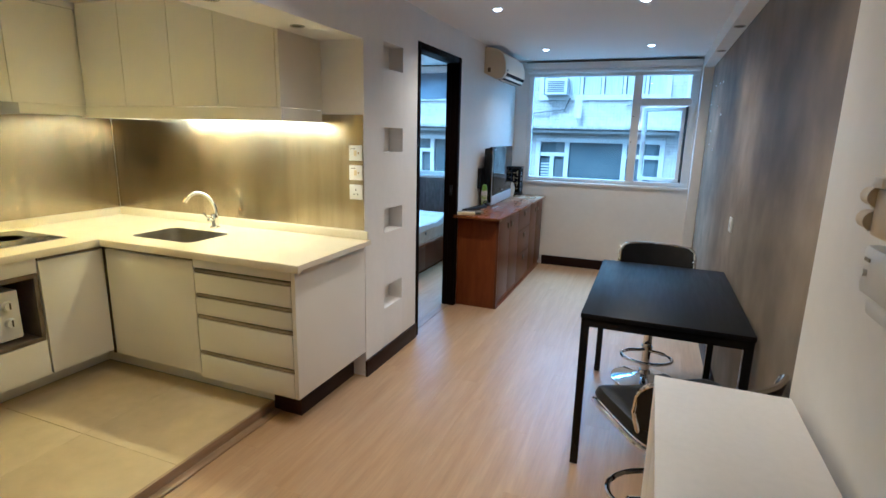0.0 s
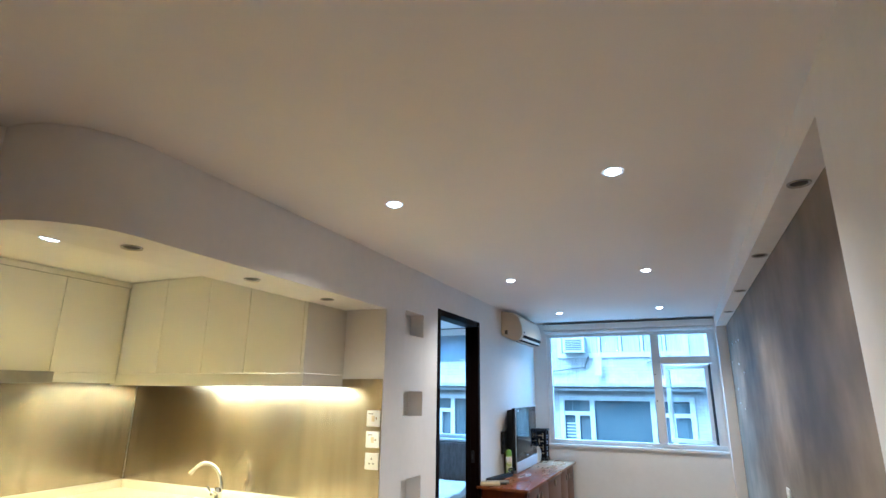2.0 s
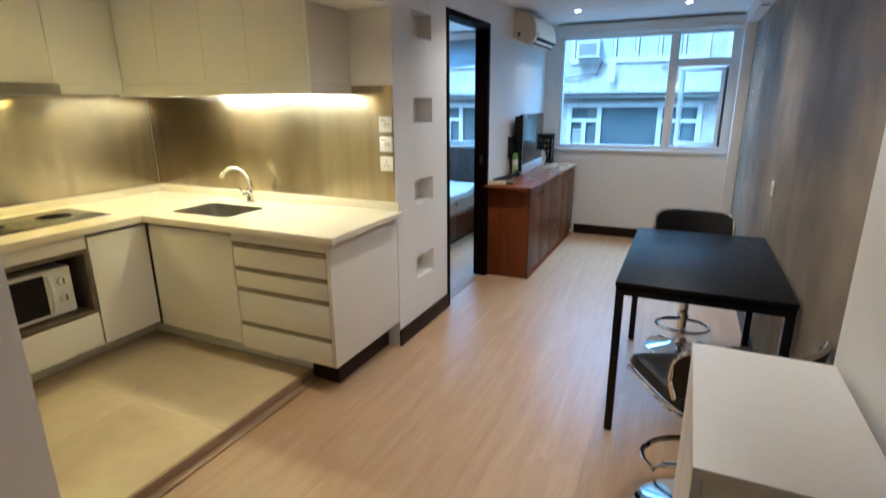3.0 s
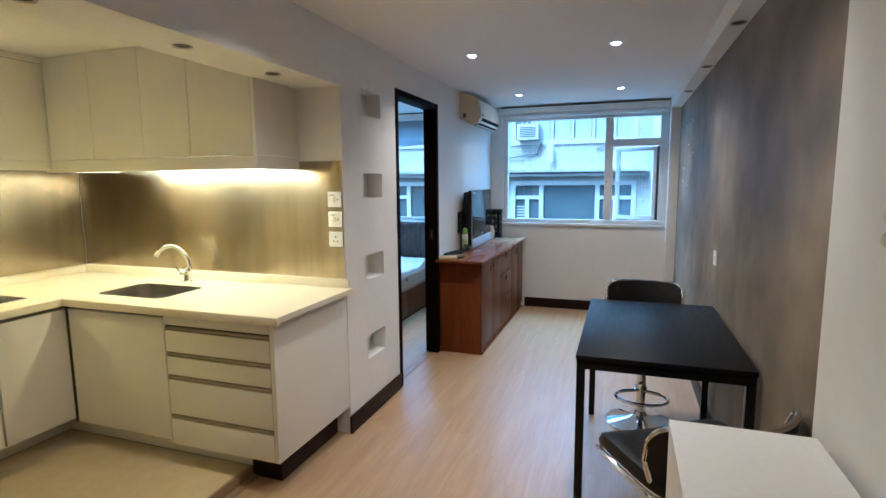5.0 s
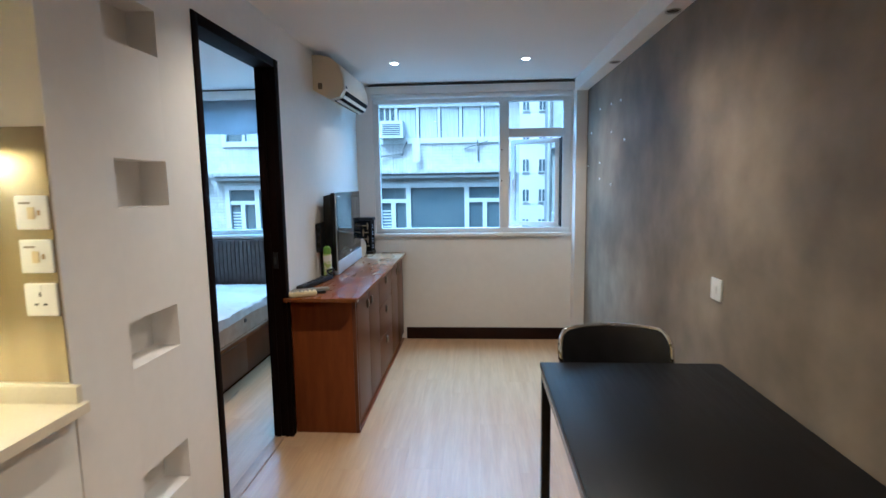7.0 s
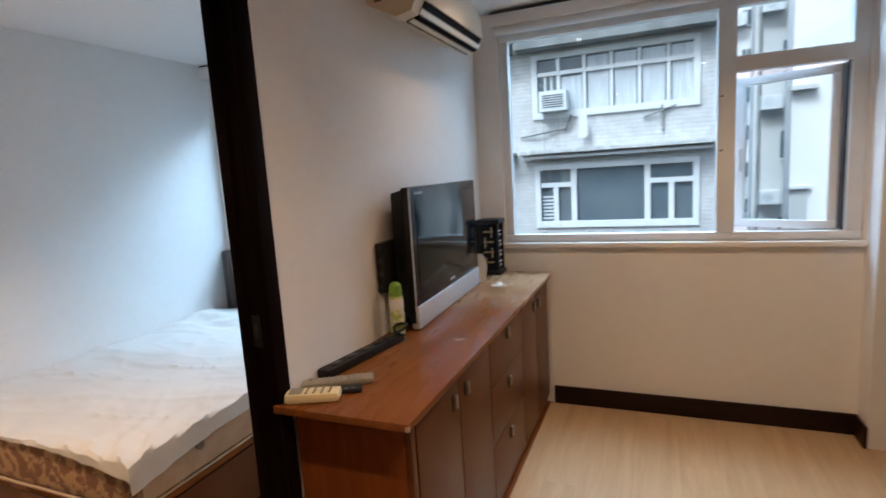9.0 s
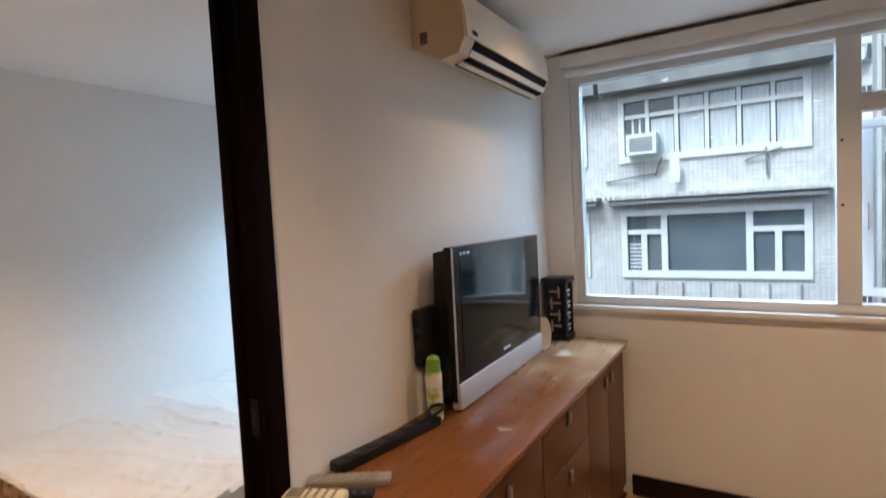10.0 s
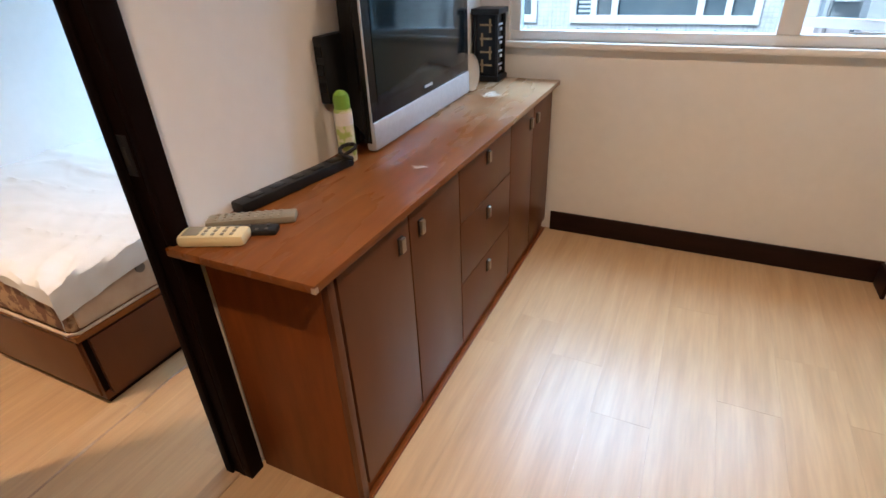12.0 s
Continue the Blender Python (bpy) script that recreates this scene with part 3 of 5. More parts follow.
def spotlight(x, y, z, group):
    d = thing("spotlight", (x, y, z), "small unlit steel spotlight recessed in the soffit", "ceiling lamp", group)
    part("ring", lathe([(0.026, -0.001), (0.034, -0.005), (0.036, 0.0), (0.026, 0.0)], 24, (x, y, z - 0.001)), M_ALU, d)
    part("lamp_face", lathe([(0.0, -0.004), (0.02, -0.003), (0.026, -0.001)], 20, (x, y, z - 0.001)), M_GAP, d, "dark lamp face")
    return d


for y in (2.0, 3.0, 4.0, 5.0):
    spotlight((XW + XG) / 2, y, LEDGE, "ledge spotlights")
for y in (1.225, 1.79, 2.335):
    spotlight(-1.775, y, SOFF, "soffit spotlights")

# ---- kitchen ----
CT, CB = 0.875, 0.848
FY, FX = 2.065, -2.955
top = thing("worktop", (-2.6, 2.4, CB), "cream solid-surface worktop with a low upstand", "worktop")
SX0, SX1, SY0, SY1 = -2.90, -2.43, 2.185, 2.505
for lo, hi in (((XK, 0.88), (FX + 0.015, YK)), ((FX + 0.015, 2.04), (SX0, YK)), ((SX0, 2.04), (SX1, SY0)), ((SX0, SY1), (SX1, YK)), ((SX1, 2.04), (-1.60, YK))):
    part("slab", box((*lo, CB), (*hi, CT)), M_TOP, top, smooth=False)
part("edge_lip", box((FX + 0.015, 2.036, CB - 0.012), (-1.598, 2.06, CT - 0.001), 0.003), M_TOP, top)
part("edge_lip", box((FX + 0.002, 0.88, CB - 0.012), (FX + 0.018, 2.04, CT - 0.001), 0.003), M_TOP, top)
part("upstand", box((XK, YK - 0.022, CT), (-1.615, YK - 0.002, CT + 0.048), 0.003), M_TOP, top)
part("upstand", box((XK + 0.002, 0.88, CT), (XK + 0.022, YK - 0.022, CT + 0.048), 0.003), M_TOP, top)

sink = thing("sink", (-2.7, 2.36, CT), "satin steel undermount sink bowl", "sink")
bm = bmesh.new()
rows = []
for inset, z in ((0.0, CT - 0.002), (0.004, CT - 0.03), (0.012, CT - 0.14), (0.04, CT - 0.165), (0.15, CT - 0.17)):
    ring = []
    r = 0.055
    for cx, cy, a0 in ((SX1 - r, SY1 - r, 0), (SX0 + r, SY1 - r, 90), (SX0 + r, SY0 + r, 180), (SX1 - r, SY0 + r, 270)):
        for k in range(7):
            a = math.radians(a0 + 15 * k)
            px, py = cx + r * math.cos(a), cy + r * math.sin(a)
            mx, my = (SX0 + SX1) / 2, (SY0 + SY1) / 2
            f = 1 - inset / 0.25
            ring.append(bm.verts.new((mx + (px - mx) * f, my + (py - my) * f, z)))
    rows.append(ring)
for a, b in zip(rows, rows[1:]):
    for k in range(28):
        bm.faces.new((a[k], a[(k + 1) % 28], b[(k + 1) % 28], b[k]))
bm.faces.new(rows[-1])
part("bowl", bm, M_SINK, sink)
# cream corner fillets that round the cut-out
for cx, cy, sx, sy in ((SX1, SY1, -1, -1), (SX0, SY1, 1, -1), (SX0, SY0, 1, 1), (SX1, SY0, -1, 1)):
    pts = [(cx, cy)] + [(cx + sx * 0.055 * (1 - math.sin(math.radians(a))), cy + sy * 0.055 * (1 - math.cos(math.radians(a)))) for a in range(0, 91, 15)]
    part("cutout_corner", prism(pts, CB, CT), M_TOP, top, smooth=False)
part("drain", lathe([(0.0, 0.003), (0.03, 0.003), (0.038, 0.0)], 24, (-2.665, 2.345, CT - 0.169)), M_CHROME, sink)

TPX, TPY = -2.662, 2.605
tap = thing("faucet", (TPX, TPY, CT), "chrome mixer tap with a swan-neck spout", "tap")
part("base", lathe([(0.031, 0), (0.031, 0.006), (0.024, 0.012), (0.0225, 0.05), (0.024, 0.075), (0.021, 0.088), (0.0, 0.092)], 28, (TPX, TPY, CT)), M_CHROME, tap)
pts = []
for k in range(17):
    a = math.radians(-8 + 142 * k / 16)
    pts.append((TPX - 0.084 + 0.098 * math.cos(a), TPY - 0.032 + 0.037 * math.cos(a), CT + 0.088 + 0.134 * math.sin(a)))
part("spout", tube(pts, 0.0115, 14), M_CHROME, tap)
e0, e1 = Vector(pts[-1]), Vector(pts[-1]) - Vector(pts[-2])
part("nozzle", cyl(e0, e0 + e1.normalized() * 0.028, 0.0135, 0.0145), M_CHROME, tap)
lever = part("lever", cyl((TPX, TPY - 0.018, CT + 0.058), (TPX - 0.006, TPY - 0.046, CT + 0.064), 0.015, 0.013), M_CHROME, tap)
part("lever_blade", tube([(TPX - 0.006, TPY - 0.044, CT + 0.066), (TPX - 0.012, TPY - 0.056, CT + 0.082), (TPX - 0.022, TPY - 0.066, CT + 0.104)], 0.0065, 10), M_CHROME, lever)

hob = thing("hob", (-3.34, 1.66, CT), "black glass hob set into the worktop", "hob")
part("glass", box((-3.56, 1.30, CT), (-3.13, 1.985, CT + 0.006), 0.003), M_BEZEL, hob)
part("rim", box((-3.565, 1.295, CT), (-3.125, 1.99, CT + 0.003), 0.001), M_SINK, hob)
for y in (1.47, 1.80):
    part("ring_mark", lathe([(0.082, 0.0), (0.086, 0.0004), (0.09, 0.0)], 32, (-3.36, y, CT + 0.0062)), M_KEY, hob)

PZ = 0.20


def rail(parent, x0, x1, z):
    """Recessed grip rail above a drawer front."""
    part("grip_rail", box((x0, FY + 0.001, z - 0.002), (x1, FY + 0.010, z + 0.013), 0.002), M_CHAMP, parent, "champagne metal grip rail")
    # near-black strip painted as the shade around the rail
    part("grip_gap", box((x0, FY + 0.010, z - 0.010), (x1, FY + 0.02, z + 0.0185)), M_GAP, parent)


drawers = thing("drawer_cabinet", (-1.95, 2.4, KZ), "cream drawer cabinet with four fronts and recessed rails", "kitchen cabinet", "kitchen base cabinets")
part("carcass", box((-2.285, FY + 0.022, PZ), (-1.668, YK - 0.004, CB)), M_CAB, drawers, smooth=False)
part("side_panel", box((-1.666, FY, 0.165), (-1.642, YK - 0.004, CB - 0.001), 0.002), M_CAB, drawers)
part("top_rail", box((-2.285, FY, 0.785), (-1.668, FY + 0.02, CB - 0.012), 0.002), M_CAB, drawers)
zf = ((0.648, 0.755), (0.530, 0.622), (0.325, 0.503), (0.165, 0.298))
for z0, z1 in zf:
    part("drawer_front", box((-2.282, FY, z0), (-1.67, FY + 0.02, z1), 0.002), M_CAB, drawers)
    rail(drawers, -2.282, -1.67, z1 + 0.008)
part("plinth", box((-1.896, 2.18, 0.0), (-1.72, YK - 0.016, 0.163), 0.003), M_SKIRT, drawers, "dark brown plinth")

sinkcab = thing("sink_cabinet", (-2.6, 2.4, KZ), "cream cabinet with one wide door under the sink", "kitchen cabinet", "kitchen base cabinets")
part("carcass", box((FX - 0.02, FY + 0.022, PZ), (-2.29, YK - 0.004, 0.67)), M_CAB, sinkcab, smooth=False)
part("door", box((FX + 0.012, FY, 0.185), (-2.288, FY + 0.02, 0.815), 0.002), M_CAB, sinkcab)
part("grip_rail", box((FX + 0.012, FY + 0.004, 0.818), (-2.288, FY + 0.02, 0.835), 0.002), M_RAIL, sinkcab)
part("plinth", box((FX - 0.235, 2.182, KZ + 0.001), (-1.898, 2.196, 0.183)), M_CAB, sinkcab, "pale plinth strip")
# dark strip stands for shade in the corner between the doors
part("corner_gap", box((FX - 0.012, FY - 0.001, 0.185), (FX + 0.011, FY + 0.02, 0.835)), M_GAP, sinkcab)

corner = thing("corner_cabinet", (-3.2, 1.9, KZ), "cream corner cabinet with a plain door", "kitchen cabinet", "kitchen base cabinets")
part("carcass", box((XK + 0.004, 1.715, PZ), (FX - 0.022, YK - 0.004, CB - 0.002)), M_CAB, corner, smooth=False)
part("door", box((FX - 0.02, 1.722, 0.205), (FX, FY - 0.006, 0.815), 0.002), M_CAB, corner)
part("grip_rail", box((FX - 0.02, 1.722, 0.818), (FX - 0.004, FY - 0.006, 0.835), 0.002), M_RAIL, corner)
part("plinth", box((FX - 0.245, 0.895, KZ + 0.001), (FX - 0.23, 2.178, 0.203)), M_CAB, corner)

oven = thing("microwave_cabinet", (-3.2, 1.4, KZ), "cream cabinet with an open microwave niche above a drawer", "kitchen cabinet", "kitchen base cabinets")
OY0, OY1 = 1.06, 1.712
bm = bmesh.new()
box((XK + 0.004, OY0, PZ), (FX - 0.022, OY1, 0.415), bm=bm)
box((XK + 0.004, OY0, 0.745), (FX - 0.022, OY1, CB - 0.002), bm=bm)
box((XK + 0.004, OY0, 0.415), (FX - 0.022, OY0 + 0.018, 0.745), bm=bm)
box((XK + 0.004, OY1 - 0.018, 0.415), (FX - 0.022, OY1, 0.745), bm=bm)
part("carcass", bm, M_CAB, oven, smooth=False)
part("drawer_front", box((FX - 0.02, OY0, 0.205), (FX, OY1 - 0.002, 0.395), 0.002), M_CAB, oven)
part("top_panel", box((FX - 0.02, OY0, 0.76), (FX, OY1 - 0.002, 0.835), 0.002), M_CAB, oven)
for lo, hi in (((OY0, 0.735), (OY1 - 0.002, 0.758)), ((OY0, 0.398), (OY1 - 0.002, 0.418)), ((OY1 - 0.022, 0.418), (OY1 - 0.002, 0.735))):
    part("niche_trim", box((FX - 0.021, lo[0], lo[1]), (FX - 0.001, hi[0], hi[1]), 0.002), M_RAIL, oven, "brown metal trim")
# thin brown liners and a dark back, added to darken the niche inside
for lo, hi in (((OY0 + 0.018, 0.4155), (OY1 - 0.018, 0.418)), ((OY0 + 0.018, 0.7415), (OY1 - 0.018, 0.7445)), ((OY1 - 0.021, 0.418), (OY1 - 0.0182, 0.7415))):
    part("niche_lining", box((XK + 0.016, lo[0], lo[1]), (FX - 0.0225, hi[0], hi[1])), M_RAIL, oven, "brown niche lining", smooth=False)
part("niche_back", box((XK + 0.005, OY0 + 0.018, 0.416), (XK + 0.015, OY1 - 0.018, 0.744)), M_GAP, oven)
part("empty_cabinet_end", box((XK + 0.004, 0.88, PZ), (FX - 0.002, OY0 - 0.004, CB - 0.002)), M_CAB, oven)

mw = thing("microwave", (-3.25, 1.35, 0.416), "white microwave oven with a dark door and two dials", "microwave")
MF = FX - 0.06
part("body", box((-3.40, 1.17, 0.430), (MF, 1.642, 0.682), 0.008), M_WHITEP, mw)
part("door_glass", box((MF, 1.185, 0.452), (MF + 0.006, 1.508, 0.662), 0.002), M_BEZEL, mw, "dark glass door")
pts = [(MF + 0.01 + 0.018 * math.sin(math.pi * k / 10), 1.527, 0.46 + 0.195 * k / 10) for k in range(11)]
part("door_handle", tube(pts, 0.011, 10), M_WHITEP, mw)
for z in (0.52, 0.61):
    part("dial", cyl((MF, 1.590, z), (MF + 0.02, 1.590, z), 0.026, 0.022, 24), M_WHITEP, mw)
    part("dial_mark", box((MF + 0.02, 1.587, z - 0.015), (MF + 0.024, 1.593, z + 0.018)), M_KEY, mw)
for y in (1.18, 1.57):
    part("foot", cyl((-3.1, y, 0.418), (-3.1, y, 0.432), 0.015, n=12), M_BLACKP, mw)

UB, UT, UY, UX = 1.612, KCEIL - 0.004, 2.36, -3.385
# a dark sheet behind each door paints the shade of its joints
for i, (x0, x1) in enumerate(((UX + 0.002, -3.03), (-3.03, -2.655), (-2.655, -2.33), (-2.33, -1.915))):
    top_z = UT if x1 < -1.93 else SOFF - 0.002
    u = thing("wall_cabinet", (x0, UY, UB), "cream wall cabinet with a plain flat door", "kitchen cabinet", "kitchen wall cabinets")
    if x1 > -1.95:
        part("carcass", box((x0, UY + 0.02, UB), (-1.936, YK - 0.002, UT)), M_CAB, u, smooth=False)
        part("side_panel", box((-1.936, UY, UB - 0.002), (-1.915, YK - 0.002, top_z), 0.002), M_CAB, u)
        part("door", box((x0 + 0.002, UY, UB), (-1.939, UY + 0.016, UT), 0.002), M_CAB, u)
        part("door_gap", box((x0, UY + 0.0163, UB + 0.001), (-1.937, UY + 0.0198, UT)), M_GAP, u, smooth=False)
    else:
        part("carcass", box((x0, UY + 0.02, UB), (x1, YK - 0.002, UT)), M_CAB, u, smooth=False)
        part("door", box((x0 + 0.002, UY, UB), (x1 - 0.002, UY + 0.016, UT), 0.002), M_CAB, u)
        part("door_gap", box((x0, UY + 0.0163, UB + 0.001), (x1, UY + 0.0198, UT)), M_GAP, u, smooth=False)
for y0, y1 in ((0.88, 1.26), (1.26, 1.60), (1.60, 1.96), (1.96, UY - 0.004)):
    u = thing("wall_cabinet", (UX, y0, UB), "cream wall cabinet with a plain flat door", "kitchen cabinet", "kitchen wall cabinets")
    part("carcass", box((XK + 0.002, y0, UB), (UX - 0.02, y1, UT - 0.035)), M_CAB, u, smooth=False)
    part("door", box((UX - 0.0165, y0 + 0.002, UB), (UX, y1 - 0.002, UT - 0.035), 0.002), M_CAB, u)
    # same painted joint shade behind the side run's doors
    part("door_gap", box((UX - 0.0199, y0, UB + 0.001), (UX - 0.0168, y1, UT - 0.036)), M_GAP, u, smooth=False)
cor = thing("cornice", (UX, 1.6, UT), "cream filler strip between wall cabinets and ceiling", "trim")
part("strip", box((XK + 0.002, 0.88, UT - 0.033), (UX + 0.012, UY + 0.0, UT), 0.003), M_CAB, cor)
# dark strip painted as the shaded line under the filler
part("gap", box((UX - 0.018, 0.88, UT - 0.0355), (UX - 0.002, UY - 0.004, UT - 0.0325)), M_GAP, cor)
pel = thing("light_pelmet", (-2.5, UY, UB), "cream pelmet hiding the strip light under the wall cabinets", "pelmet")
part("front_board", box((UX - 0.05, UY + 0.004, 1.541), (-1.916, UY + 0.022, UB - 0.004), 0.002), M_CAB, pel)
part("divider", box((-3.295, UY + 0.022, 1.541), (-3.28, YK - 0.008, UB - 0.004), 0.001), M_CAB, pel)
part("end_board", box((-1.930, UY + 0.022, 1.541), (-1.915, YK - 0.004, UB - 0.004), 0.002), M_CAB, pel)
tl = thing("strip_light", (-2.47, 2.44, 1.6), "glowing fluorescent strip light under the cabinets", "strip light")
part("batten", box((-3.272, UY + 0.026, 1.580), (-1.87 - 0.065, UY + 0.06, UB - 0.005), 0.003), M_WHITEP, tl)
part("tube", cyl((-3.262, UY + 0.042, 1.572), (-1.935, UY + 0.042, 1.572), 0.009, n=12), M_TUBE, tl, "glowing tube")
hood = thing("range_hood", (-3.5, 1.6, UB), "slim steel cooker hood under the wall cabinets", "cooker hood")
part("body", box((XK + 0.003, 1.26, 1.548), (UX + 0.06, 1.955, UB - 0.002), 0.004), M_SINK, hood)
part("filter", box((UX - 0.11, 1.30, 1.544), (UX + 0.02, 1.92, 1.5485)), M_SINK, hood)
for y in (1.48, 1.76):
    part("hood_lamp", lathe([(0.0, -0.003), (0.022, -0.003), (0.026, 0.0)], 20, (UX - 0.16, y, 1.548)), M_TUBE, hood, "glowing hood lamp")
ps = thing("pelmet_side", (-3.5, 2.1, UB), "cream light board under the corner wall cabinet", "pelmet")
part("board", box((UX - 0.022, 1.957, 1.553), (UX - 0.004, UY + 0.003, UB - 0.002), 0.002), M_CAB, ps)

sb = thing("splashback", (-2.7, YK, 1.0), "brushed stainless steel splashback with soft stains and painted streak reflections", "splashback")
part("sheet", box((XK + 0.006, YK - 0.006, CT + 0.05), (-2.436, YK - 0.001, 1.588)), M_STEEL, sb, smooth=False)
part("sheet", box((-2.4345, YK - 0.006, CT + 0.05), (-1.645, YK - 0.001, 1.588)), M_STEEL, sb, smooth=False)
part("seal_bead", box((XK + 0.02, YK - 0.0085, CT + 0.0485), (-1.645, YK - 0.0062, CT + 0.0535)), M_TOP, sb, "cream sealant bead")
sb2 = thing("splashback", (XK, 1.8, 1.0), "brushed stainless steel splashback behind the hob", "splashback")
part("sheet", box((XK + 0.001, 0.88, CT + 0.05), (XK + 0.006, 1.655, 1.60)), M_STEEL, sb2, smooth=False)
part("sheet", box((XK + 0.001, 1.6565, CT + 0.05), (XK + 0.006, YK - 0.008, 1.60)), M_STEEL, sb2, smooth=False)


def faceplate(name, label, centre, kind):
    """An 86 mm wall plate in local axes, its face to -y."""
    f = thing(name, (0, 0, 0), label, "wall switch" if kind != "socket" else "socket")
    part("plate", box((-0.043, -0.009, -0.043), (0.043, 0, 0.043), 0.004), M_WHITEP, f)
    if kind == "socket":
        for x, z, w, h in ((0, 0.014, 0.005, 0.011), (-0.012, -0.012, 0.010, 0.005), (0.012, -0.012, 0.010, 0.005)):
            part("pin_slot", box((x - w / 2, -0.0098, z - h / 2), (x + w / 2, -0.0085, z + h / 2)), M_GAP, f)
        part("rocker", box((-0.006, -0.012, 0.026), (0.006, -0.009, 0.038), 0.001), M_WHITEP, f)
    elif kind == "spur":
        part("rocker", box((-0.008, -0.0125, -0.016), (0.010, -0.009, 0.014), 0.0015), M_CREAM, f)
        part("pilot_lamp", box((0.017, -0.0108, -0.006), (0.024, -0.009, 0.006)), M_GOLD, f)
        part("printed_mark", box((-0.030, -0.0098, 0.022), (0.0, -0.0088, 0.027)), M_GREYRC, f)
    else:
        part("rocker", box((-0.011, -0.013, -0.017), (0.011, -0.009, 0.017), 0.002), M_WHITEP, f)
    f.matrix_basis = centre
    return f


faceplate("wall_switch", "white fused spur switch on the steel splashback", pose(-1.69, YK - 0.007, 1.375), "spur")
faceplate("wall_switch", "white fused spur switch on the steel splashback", pose(-1.69, YK - 0.007, 1.264), "spur")
faceplate("wall_socket", "white three-pin socket on the steel splashback", pose(-1.69, YK - 0.007, 1.152), "socket")
faceplate("wall_switch", "white light switch on the grey wall", pose(XG, 3.53, 1.01, 0, 0, -90), "switch")
faceplate("wall_switch", "white light switch at the end of the grey wall", pose(XG, 1.575, 1.0, 0, 0, -90), "switch")
# plug adaptor and door phone near the entrance
PA, PP = 1.062, 1.018
ad = thing("plug_adaptor", (XW, PA, 1.35), "cream multi-plug adaptor in a wall socket", "plug")
part("plate", box((XW - 0.01, PA - 0.045, 1.345), (XW, PA + 0.041, 1.431), 0.004), M_WHITEP, ad)
part("block", box((XW - 0.042, PA - 0.03, 1.352), (XW - 0.01, PA + 0.045, 1.428), 0.008), M_OLDP, ad)
for z in (1.375, 1.413):
    plug = part("plug", cyl((XW - 0.036, PA + 0.043, z), (XW - 0.036, PA + 0.080, z), 0.0165, 0.0150, 18), M_OLDP, ad)
    part("lead", tube([(XW - 0.036, PA + 0.078, z), (XW - 0.034, PA + 0.090, z - 0.006), (XW - 0.026, PA + 0.094, z - 0.022)], 0.003, 8), M_WHITEP, plug)
part("plug_top", box((XW - 0.05, PA + 0.005, 1.428), (XW - 0.015, PA + 0.045, 1.446), 0.006), M_WHITEP, ad)
ph = thing("door_phone", (XW, PP, 1.28), "white plastic door phone on the wall", "door phone")
part("body", box((XW - 0.032, PP - 0.04, 1.252), (XW, PP + 0.125, 1.334), 0.012), M_WHITEP, ph)
part("printed_label", box((XW - 0.0332, PP + 0.085, 1.308), (XW - 0.0315, PP + 0.108, 1.314)), M_GREYRC, ph)
part("button", cyl((XW - 0.038, PP + 0.094, 1.290), (XW - 0.031, PP + 0.094, 1.290), 0.006, n=14), M_WHITEP, ph)
part("cradle", box((XW - 0.028, PP - 0.04, 1.222), (XW, PP + 0.095, 1.256), 0.016), M_WHITEP, ph)

# ---- sideboard and what stands on it ----
SB0, SB1, SBX, SBZ = 4.235, 6.16, -1.228, 0.815
side = thing("sideboard", (-1.44, 5.2, 0), "long red-brown veneered sideboard with worn top edges", "sideboard")
part("end_panel", box((-1.635, SB0 + 0.075, 0.0), (SBX - 0.055, SB0 + 0.097, SBZ - 0.022), 0.002), M_SIDE, side)
part("carcass", box((-1.635, SB0 + 0.097, 0.05), (SBX - 0.058, SB1, SBZ - 0.022)), M_SIDE, side, smooth=False)
part("front_stile", box((SBX - 0.055, SB0 + 0.075, 0.0), (SBX - 0.035, SB0 + 0.100, SBZ - 0.022), 0.002), M_FRONT, side)
# dark backing sheet, its colour stands for shade in the door joints
part("door_shadow_gap", box((SBX - 0.0578, SB0 + 0.1005, 0.062), (SBX - 0.0545, SB1 - 0.001, SBZ - 0.0225)), M_GAP, side, "dark sheet painted as the shade between the doors", smooth=False)
part("plinth", box((SBX - 0.075, SB0 + 0.10, 0.0), (SBX - 0.05, SB1, 0.06), 0.002), M_SIDE, side)
part("floor_bead", box((SBX - 0.05, SB0 + 0.08, 0.0), (SBX - 0.03, SB1, 0.012), 0.004), M_SIDE, side)
# the top turns paler towards its far end
pale_end(M_SIDETOP, 5.25 - 5.2, 6.0 - 5.2)
tp = part("top", box((-1.648, SB0, SBZ - 0.022), (SBX, SB1, SBZ), 0.004), M_SIDETOP, side, "scuffed glossy top")
part("chipped_corner", box((SBX - 0.010, SB0 - 0.0015, SBZ - 0.020), (SBX + 0.001, SB0 + 0.010, SBZ - 0.006), 0.002), M_DUST, tp)
FXS = SBX - 0.034


def pull(parent, y, z):
    h = part("handle", box((FXS, y - 0.013, z - 0.026), (FXS + 0.004, y + 0.013, z + 0.026), 0.001), M_GAP, parent, "square metal pull")
    part("pull_plate", box((FXS + 0.004, y - 0.011, z - 0.019), (FXS + 0.014, y + 0.011, z + 0.024), 0.003), M_PULL, h)


DZ0, DZ1 = 0.065, SBZ - 0.026
for y0, y1, hy in ((SB0 + 0.109, 4.671, 4.62), (4.677, 5.011, 4.735), (5.536, 5.844, 5.80), (5.850, SB1 - 0.002, 5.90)):
    d = part("door", box((FXS - 0.02, y0, DZ0), (FXS, y1, DZ1), 0.002), M_FRONT, side)
    pull(d, hy, 0.698)
